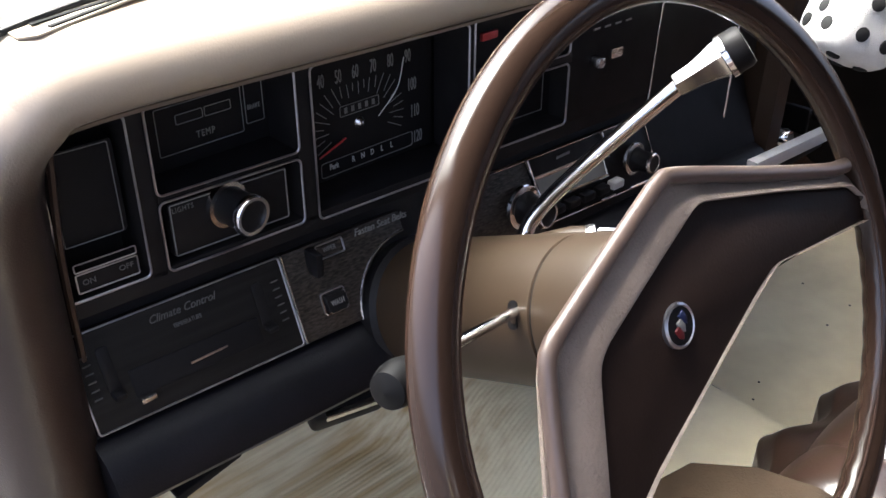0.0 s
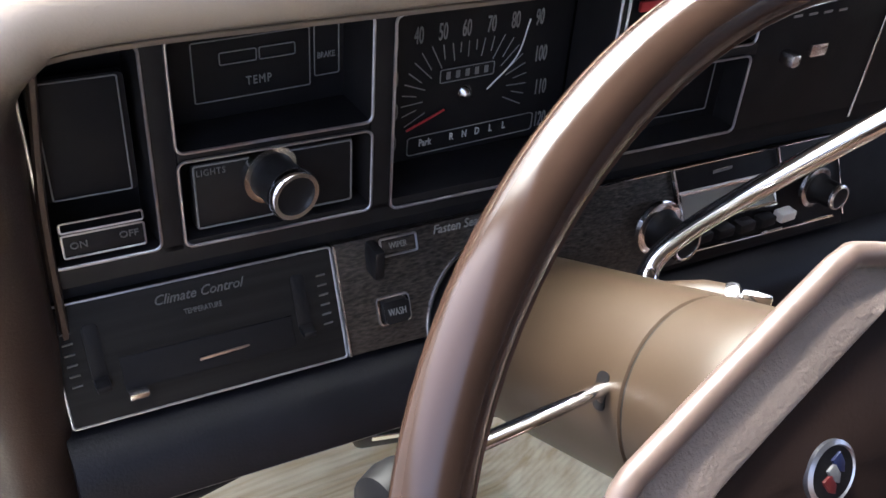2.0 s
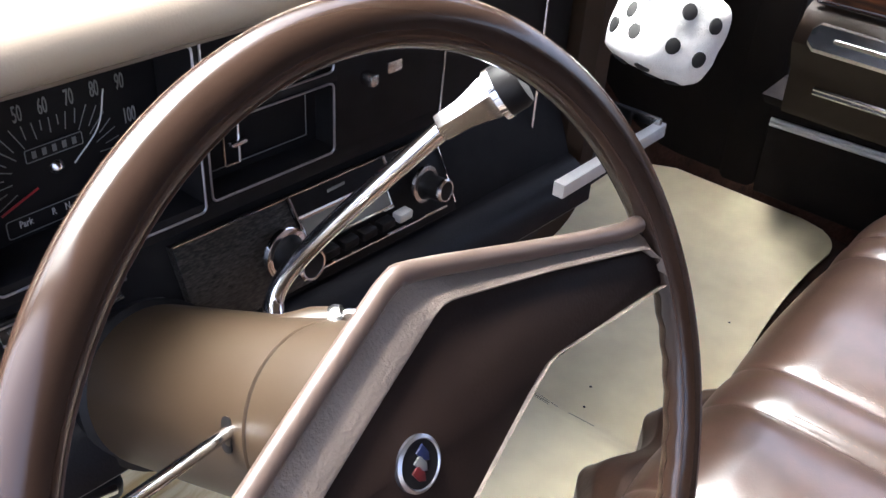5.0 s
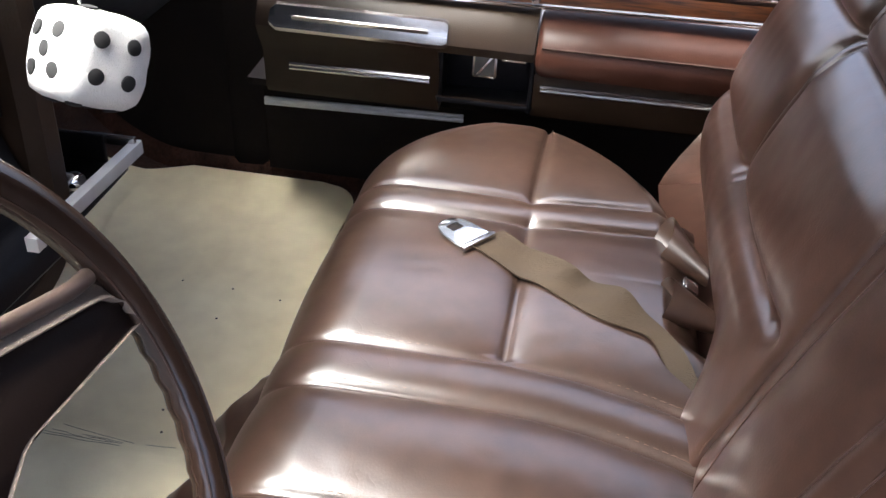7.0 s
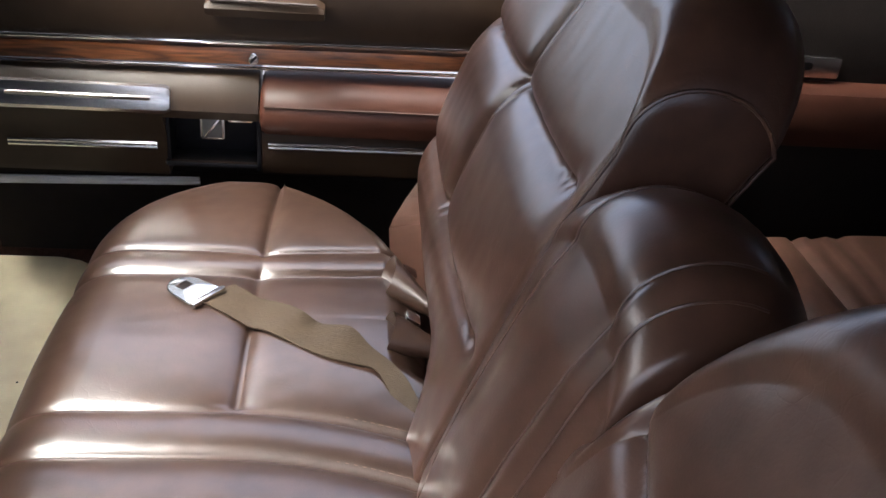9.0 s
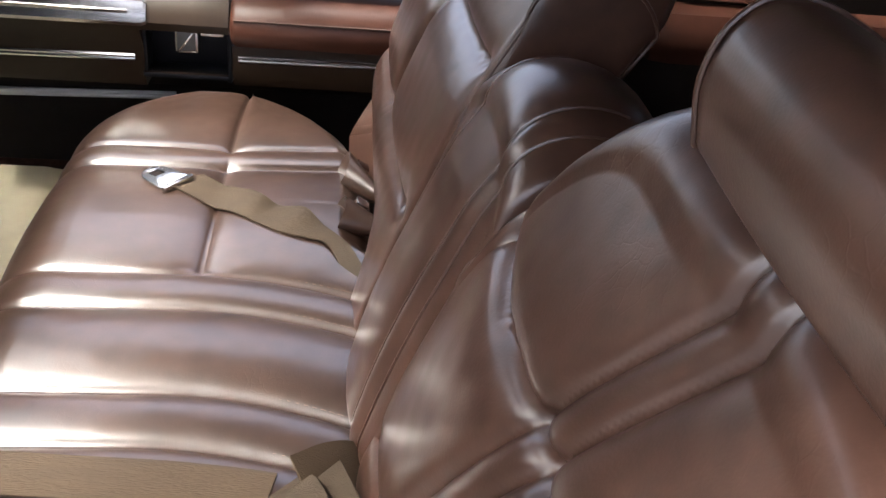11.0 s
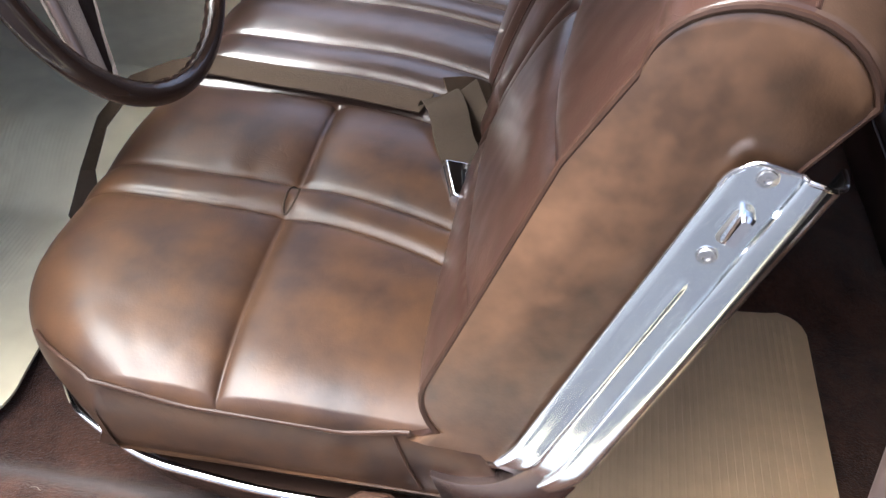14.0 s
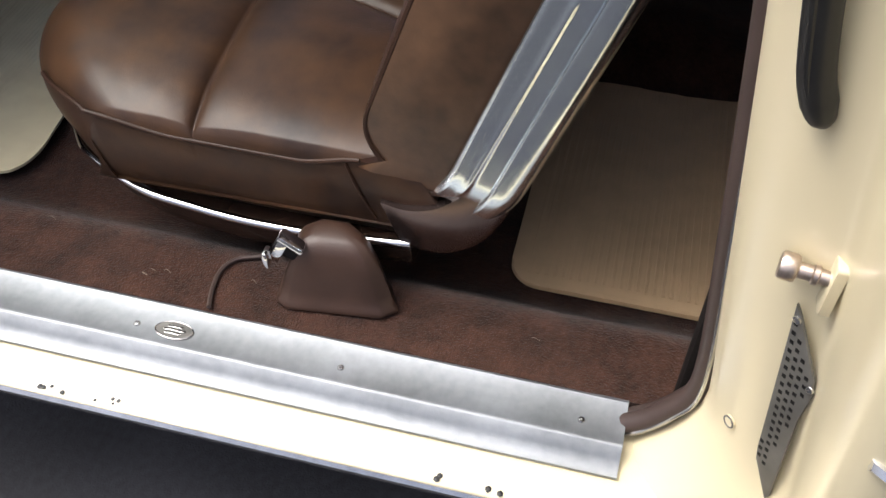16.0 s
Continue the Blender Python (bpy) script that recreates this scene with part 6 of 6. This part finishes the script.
part("side_groove", tube([buckle_at(0.020, 0.0215, 0.0), buckle_at(-0.020, 0.0165, 0.0)], 0.0014, 6), BLACK, bk)

lap2 = thing("passenger_lap_belt", (0.33, -0.03, 0.62), "brown lap belt with a steel tongue lying on the seat", "seat belt")
near = smooth_path([(0.323, 0.070, 0), (0.285, 0.020, 0), (0.264, -0.014, 0.001), (0.239, -0.047, 0), (0.219, -0.078, 0), (0.207, -0.109, 0.001), (0.196, -0.131, 0.001), (0.165, -0.146, -0.004), (0.130, -0.162, -0.016)], 5)
far = smooth_path([(0.357, 0.043, 0), (0.322, 0.0, 0.001), (0.281, -0.039, 0.012), (0.268, -0.066, 0.002), (0.247, -0.098, 0.011), (0.228, -0.122, 0.003), (0.200, -0.145, 0.004), (0.168, -0.160, 0.006), (0.128, -0.178, -0.004)], 5)
strip = []
for a, b in zip(near, [p.lerp(q, 1.28) for p, q in zip(near, far)]):
    row = []
    for w in (0.0, 0.35, 0.65, 1.0):
        p = a.lerp(b, w)
        row.append(Vector((p.x, p.y, max(belt_z(p.x + e, max(p.y - e, -0.15), 0.004) for e in (-0.008, 0, 0.008)) + p.z)))
    strip.append(row + [p - Vector((0, 0, 0.002)) for p in reversed(row)])
part("webbing", rings(strip), WEBBING, lap2, "kinked brown webbing")
trot = Matrix.Rotation(radians(-37.7), 4, "Z")


def tongue_to(u, v, d):
    return Vector((0.335, 0.071, 0.630)) + trot.to_3x3() @ Vector((u, v, 0)) + Vector((0, 0, d))


def plate_with_hole(outer, inner, to3, d0, d1):
    return rings([[to3(u, v, d) for u, v in loop] for loop, d in ((outer, d0), (outer, d1 - 0.0008), ([(u * 0.96, 0.016 + (v - 0.016) * 0.96) for u, v in outer], d1), (inner, d1), (inner, d0), (outer, d0))], cap=False)


tip = [(0.023, -0.012), (0.0235, -0.002), (0.0225, 0.010)] + [(0.0215 * math.cos(a), 0.018 + 0.026 * math.sin(a)) for a in [radians(6 + 168 * k / 14) for k in range(15)]] + [(-0.0225, 0.010), (-0.0235, -0.002), (-0.023, -0.012), (0, -0.012)]
square = [(0.0085 * clamp(1.5 * math.cos(a), -1, 1), 0.0245 + 0.0065 * clamp(1.5 * math.sin(a), -1, 1)) for a in [math.atan2((v - 0.016) * 0.85, u) for u, v in tip]]
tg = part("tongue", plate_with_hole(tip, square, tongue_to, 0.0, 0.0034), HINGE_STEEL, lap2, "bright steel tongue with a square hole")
part("slot_bar", prism(rrect(0.050, 0.007, 0.002, cx=0, cy=-0.014), tongue_to, 0.001, 0.006, 0.001), DULL_CHROME, lap2)
for mouth, tip in (((0.388, -0.148, 0.632), (0.334, -0.196, 0.622)), ((0.268, -0.144, 0.630), (0.250, -0.198, 0.622))):
    sl = thing("belt_sleeve", mouth, "flared brown plastic belt sleeve lying between cushion and backrest", "belt sleeve", "belt sleeves")
    av, bv = Vector(mouth), Vector(tip)
    ring0 = []
    for t, ry, rz in ((0, 0.031, 0.022), (0.25, 0.026, 0.019), (0.6, 0.019, 0.015), (1.0, 0.013, 0.011)):
        c = av.lerp(bv, t)
        ring0.append([c + Vector((math.cos(w) * ry, -0.010 * math.sin(w) * (1 - t), math.sin(w) * rz)) for w in [2 * math.pi * k / 20 for k in range(20)]])
    inner_r = [[p + (sum(r, Vector()) / len(r) - p) * 0.10 for p in r] for r in ring0]
    part("sleeve", rings(ring0 + inner_r[::-1], cap=False), SLEEVE, sl)
    # black plug paints the shade in the hollow sleeve
    part("mouth_shade", rings([[p + (sum(r, Vector()) / len(r) - p) * 0.12 for p in r] for r in ring0[1:]]), BLACK, sl, "black plug that paints the shade inside the sleeve")
    part("tip", box(av.lerp(bv, 0.55) + Vector((0.036, 0.0, 0.006)), (0.020, 0.018, 0.008), 0.002, Matrix.Rotation(radians(30), 4, "X")), CHROME, sl)

# ---- belt anchor cover on the sill carpet ----
anchor = thing("belt_anchor_cover", (-0.69, -0.15, 0.435), "moulded brown plastic belt anchor cover on the sill carpet", "belt anchor")
BASEO = [(-0.727, -0.080), (-0.735, -0.095), (-0.722, -0.205), (-0.706, -0.222), (-0.675, -0.205), (-0.648, -0.165), (-0.652, -0.105), (-0.680, -0.075)]


def cone_ring(k, z):
    c = Vector((-0.676, -0.140))
    out = []
    n = len(BASEO)
    for i in range(n):
        for s in range(4):
            p = Vector(BASEO[i]).lerp(Vector(BASEO[(i + 1) % n]), s / 4)
            w = c + (p - c) * k * 0.93
            out.append((w.x, w.y, z))
    return out


part("cover", rings([cone_ring(0.94, 0.428), cone_ring(0.94, 0.433), cone_ring(0.88, 0.436), cone_ring(0.81, 0.453), cone_ring(0.71, 0.475), cone_ring(0.60, 0.493), cone_ring(0.48, 0.503), cone_ring(0.28, 0.507), cone_ring(0.08, 0.508)]), ANCHOR, anchor, sharp=60)
part("tongue_slot", box((-0.702, -0.101, 0.496), (0.016, 0.026, 0.020), 0.003, Matrix.Rotation(radians(30), 4, "X")), BLACK, anchor)
part("tongue", join(box((-0.712, -0.094, 0.496), (0.004, 0.010, 0.030), 0.001, Matrix.Rotation(radians(25), 4, "X")), box((-0.708, -0.108, 0.509), (0.016, 0.028, 0.006), 0.002, Matrix.Rotation(radians(35), 4, "X")), box((-0.716, -0.083, 0.488), (0.014, 0.006, 0.022), 0.002)), CHROME, anchor, "bright steel belt tongue")

# ---- door striker, grille, rubber stop and moulding on the pillar ----
striker = thing("door_striker", (-0.85, -0.545, 0.735), "worn steel door striker bolt on a cream plate", "striker")
part("bolt", lathe([(0.0001, 0), (0.0085, 0), (0.0095, 0.002), (0.0095, 0.009), (0.0085, 0.011), (0.0055, 0.012), (0.0055, 0.020), (0.0068, 0.021), (0.0068, 0.024), (0.0052, 0.025), (0.0052, 0.042)], (-0.8425, -0.507, 0.737), (-0.16, -1, -0.03), 20), STEEL, striker)
part("backing_plate", prism(rrect(0.020, 0.044, 0.003), lambda u, v, d: (-0.848 + u, -0.541 + d, 0.733 + v), -0.003, 0.004, 0.001), CREAM, striker)
grille = thing("pillar_vent", (-0.84, -0.55, 0.55), "grey punched vent grille on the door pillar", "vent grille")


def grille_to(u, v, d):
    """u from 0 to 1 across the slanting face of the pillar, v the height."""
    return Vector((-0.832 - 0.024 * u, -0.524 - 0.029 * u + 0.137 * (v - 0.69), v)) + Vector((-0.77, 0.64, 0)) * (0.0025 + d)


GO = [(0.28, 0.703), (0.42, 0.694), (0.94, 0.647), (0.99, 0.630), (0.83, 0.5946), (0.64, 0.478), (0.54, 0.470), (0.14, 0.512), (0.13, 0.528)]


def inside(u, v, grow):
    return all((b[0] - a[0]) * (v - a[1]) - (b[1] - a[1]) * (u - a[0]) < -grow * math.hypot(b[0] - a[0], (b[1] - a[1])) for a, b in zip(GO, GO[1:] + GO[:1]))


part("plate", prism(GO, grille_to, 0, 0.0025, 0.0006), GRILLE, grille)
for r in range(22):
    for c in range(5):
        u, v = 0.20 + 0.15 * c, 0.482 + 0.0095 * r + 0.004 * (c % 2)
        if inside(u, v, 0.006) and inside(u + 0.06, v, 0.006) and inside(u - 0.05, v, 0.004):
            part("slot", prism(rrect(0.085, 0.0035, 0.001, 2, u, v), grille_to, 0.0023, 0.0029), BLACK, grille)
for u, v in ((0.36, 0.690), (0.92, 0.636)):
    part("screw", lathe([(0.0001, 0), (0.0035, 0), (0.003, 0.0015), (0.0001, 0.002)], grille_to(u, v, 0.0025), (-0.77, 0.64, 0), 12), DULL_CHROME, grille)
stop = thing("rubber_stop", (-0.835, -0.49, 0.85), "black rubber latch guard on the door pillar", "rubber stop")
part("guard", tube(smooth_path([(-0.833, -0.503, 0.842), (-0.834, -0.496, 0.856), (-0.836, -0.485, 0.890), (-0.840, -0.4645, 0.998)], 5), [0.004, 0.0065, 0.008, 0.009, 0.0095] + [0.0105] * 11, 12), BLACK_RUBBER, stop)
part("rib", tube(smooth_path([(-0.841, -0.491, 0.858), (-0.844, -0.480, 0.890), (-0.848, -0.459, 0.998)], 5), 0.0024, 8), BLACK_RUBBER, stop)
# thin black panel stands in for the dark latch recess
jamb = thing("jamb_recess_panel", (-0.81, -0.47, 0.92), "black panel standing in for the dark recess of the upper jamb", "jamb cover", kind="structure")
part("cover", rings([[(-0.799 + 0.004, -0.459 + e - 0.006, z), (-0.797, -0.4565 + e, z), (-0.808, -0.4625 + e, z), (-0.820, -0.4735 + e, z), (-0.818, -0.484 + e, z)] for z, e in ((0.921, 0.0), (0.923, 0.0015), (0.96, 0.0062), (1.04, 0.017))]), BLACK_RUBBER, jamb)
plug = thing("body_plug", (-0.813, -0.527, 0.517), "small dark-rimmed drain plug on the pillar", "plug")
part("plug", lathe([(0.0001, 0), (0.006, 0), (0.0065, 0.0015), (0.004, 0.0025), (0.0001, 0.002)], (-0.8128, -0.5272, 0.5172), (-0.62, 0.78, 0), 16), CREAM, plug)
part("rim", tube([Vector((-0.8140, -0.5255, 0.5172)) + Vector((0.78 * math.cos(w), 0.62 * math.cos(w), math.sin(w))) * 0.0052 for w in [2 * math.pi * k / 18 for k in range(18)]], 0.0009, 6, True), GRILLE, plug)
mould = thing("side_moulding", (-0.95, -0.9, 0.69), "chrome side moulding on the cream quarter panel", "trim")
part("strip", rings([[(x + 0.008, y, 0.6940), (x, y, 0.6950), (x - 0.003, y, 0.6995), (x, y, 0.7040), (x + 0.008, y, 0.7050)] for x, y in ((-0.9535, -0.569), (-0.9615, -0.580), (-0.9665, -0.62), (-0.9720, -0.80), (-0.9760, -1.9))]), CHROME, mould)
clip = thing("belt_guide", (-0.785, -0.423, 0.965), "brass-coloured belt guide with a fine wire on the pillar", "belt guide")
part("bead", lathe([(0.0001, 0), (0.0035, 0.001), (0.005, 0.004), (0.005, 0.009), (0.0035, 0.012), (0.0001, 0.013)], (-0.780, -0.425, 0.962), (-0.5, 0.2, 0.4), 16), STEEL, clip)
part("wire", tube(smooth_path([(-0.785, -0.423, 0.97), (-0.782, -0.418, 1.00), (-0.775, -0.41, 1.06), (-0.76, -0.40, 1.12)], 5), 0.0006, 5), DULL_CHROME, clip)

# ---- rear bench, far back in the cabin ----
rear = thing("rear_bench", (0, -1.1, 0.4), "reddish brown leather rear bench seat with piped pleats", "car seat")


def rear_ring(x):
    pts = [(-0.745, 0.36), (-0.725, 0.42), (-0.705, 0.48), (-0.700, 0.515), (-0.712, 0.540), (-0.735, 0.553)]
    for k in range(41):
        y = -0.745 - 0.43 * k / 40
        g = sum(cusp(y, c, 0.006) for c in (-0.80, -0.835, -0.87, -1.03, -1.065))
        pts.append((y, 0.560 + 0.010 * math.sin(math.pi * k / 40) - 0.010 * g - 0.02 * abs(x) ** 3))
    return [(x, y, z) for y, z in pts + [(-1.30, 0.50), (-1.30, 0.36)]]


part("cushion", rings([rear_ring(-0.70 + 0.035 * k) for k in range(40)]), LEATHER_BACK, rear, sharp=60)
part("front_piping", tube([(-0.70 + 0.035 * k, -0.7005, 0.525) for k in range(40)], 0.003, 8), PIPING, rear)
part("back", rings([[(x, y, z) for y, z in ((-1.22, 0.52), (-1.20, 0.60), (-1.30, 0.90), (-1.34, 0.96), (-1.42, 0.97), (-1.50, 0.90), (-1.48, 0.52))] for x in [-0.7 + 0.14 * k for k in range(11)]]), LEATHER_BACK, rear)
rear_rest = thing("side_armrest", (0.79, -0.9, 0.70), "reddish brown padded armrest with bright ashtray beside the rear seat", "armrest", kind="structure")
part("pad", rings([[(0.825, y, 0.762 - e), (0.770 + e, y, 0.757 - e), (0.752 + e, y, 0.735), (0.750 + e, y, 0.700), (0.762 + e, y, 0.672 + e), (0.825, y, 0.665 + e)] for y, e in ((-0.655, 0.012), (-0.665, 0.003), (-0.70, 0.0), (-1.10, 0.0), (-1.115, 0.012))]), ARMREST, rear_rest)
tray_r = part("ashtray", prism(rrect(0.155, 0.034, 0.004, 4, -0.800, 0.787), lambda u, v, d: (0.823 - d, u, v), 0, 0.010, 0.002), DULL_CHROME, rear_rest, "bright ashtray plate")
part("thumb_recess", prism(rrect(0.06, 0.012, 0.0055, 5, -0.800, 0.789), lambda u, v, d: (0.8132 - d, u, v), 0, 0.0008, 0.0003), BLACK, tray_r)
# lint on the carpet
for k in range(7):
    x, y = -0.735 + 0.07 * random.random(), -0.42 + 0.62 * random.random()
    if k == 0:
        x, y = -0.722, 0.055
    z = floor_z(x, y) + 0.0025
    lt = single("lint", tube(smooth_path([(x, y, z), (x + 0.004 * (random.random() - 0.3), y + 0.005, z + 0.002), (x + 0.002, y + 0.010 * random.random() + 0.002, z)], 3), 0.0003 if k else 0.0007, 4), THREAD, "pale thread of lint on the carpet", "lint", "lint")
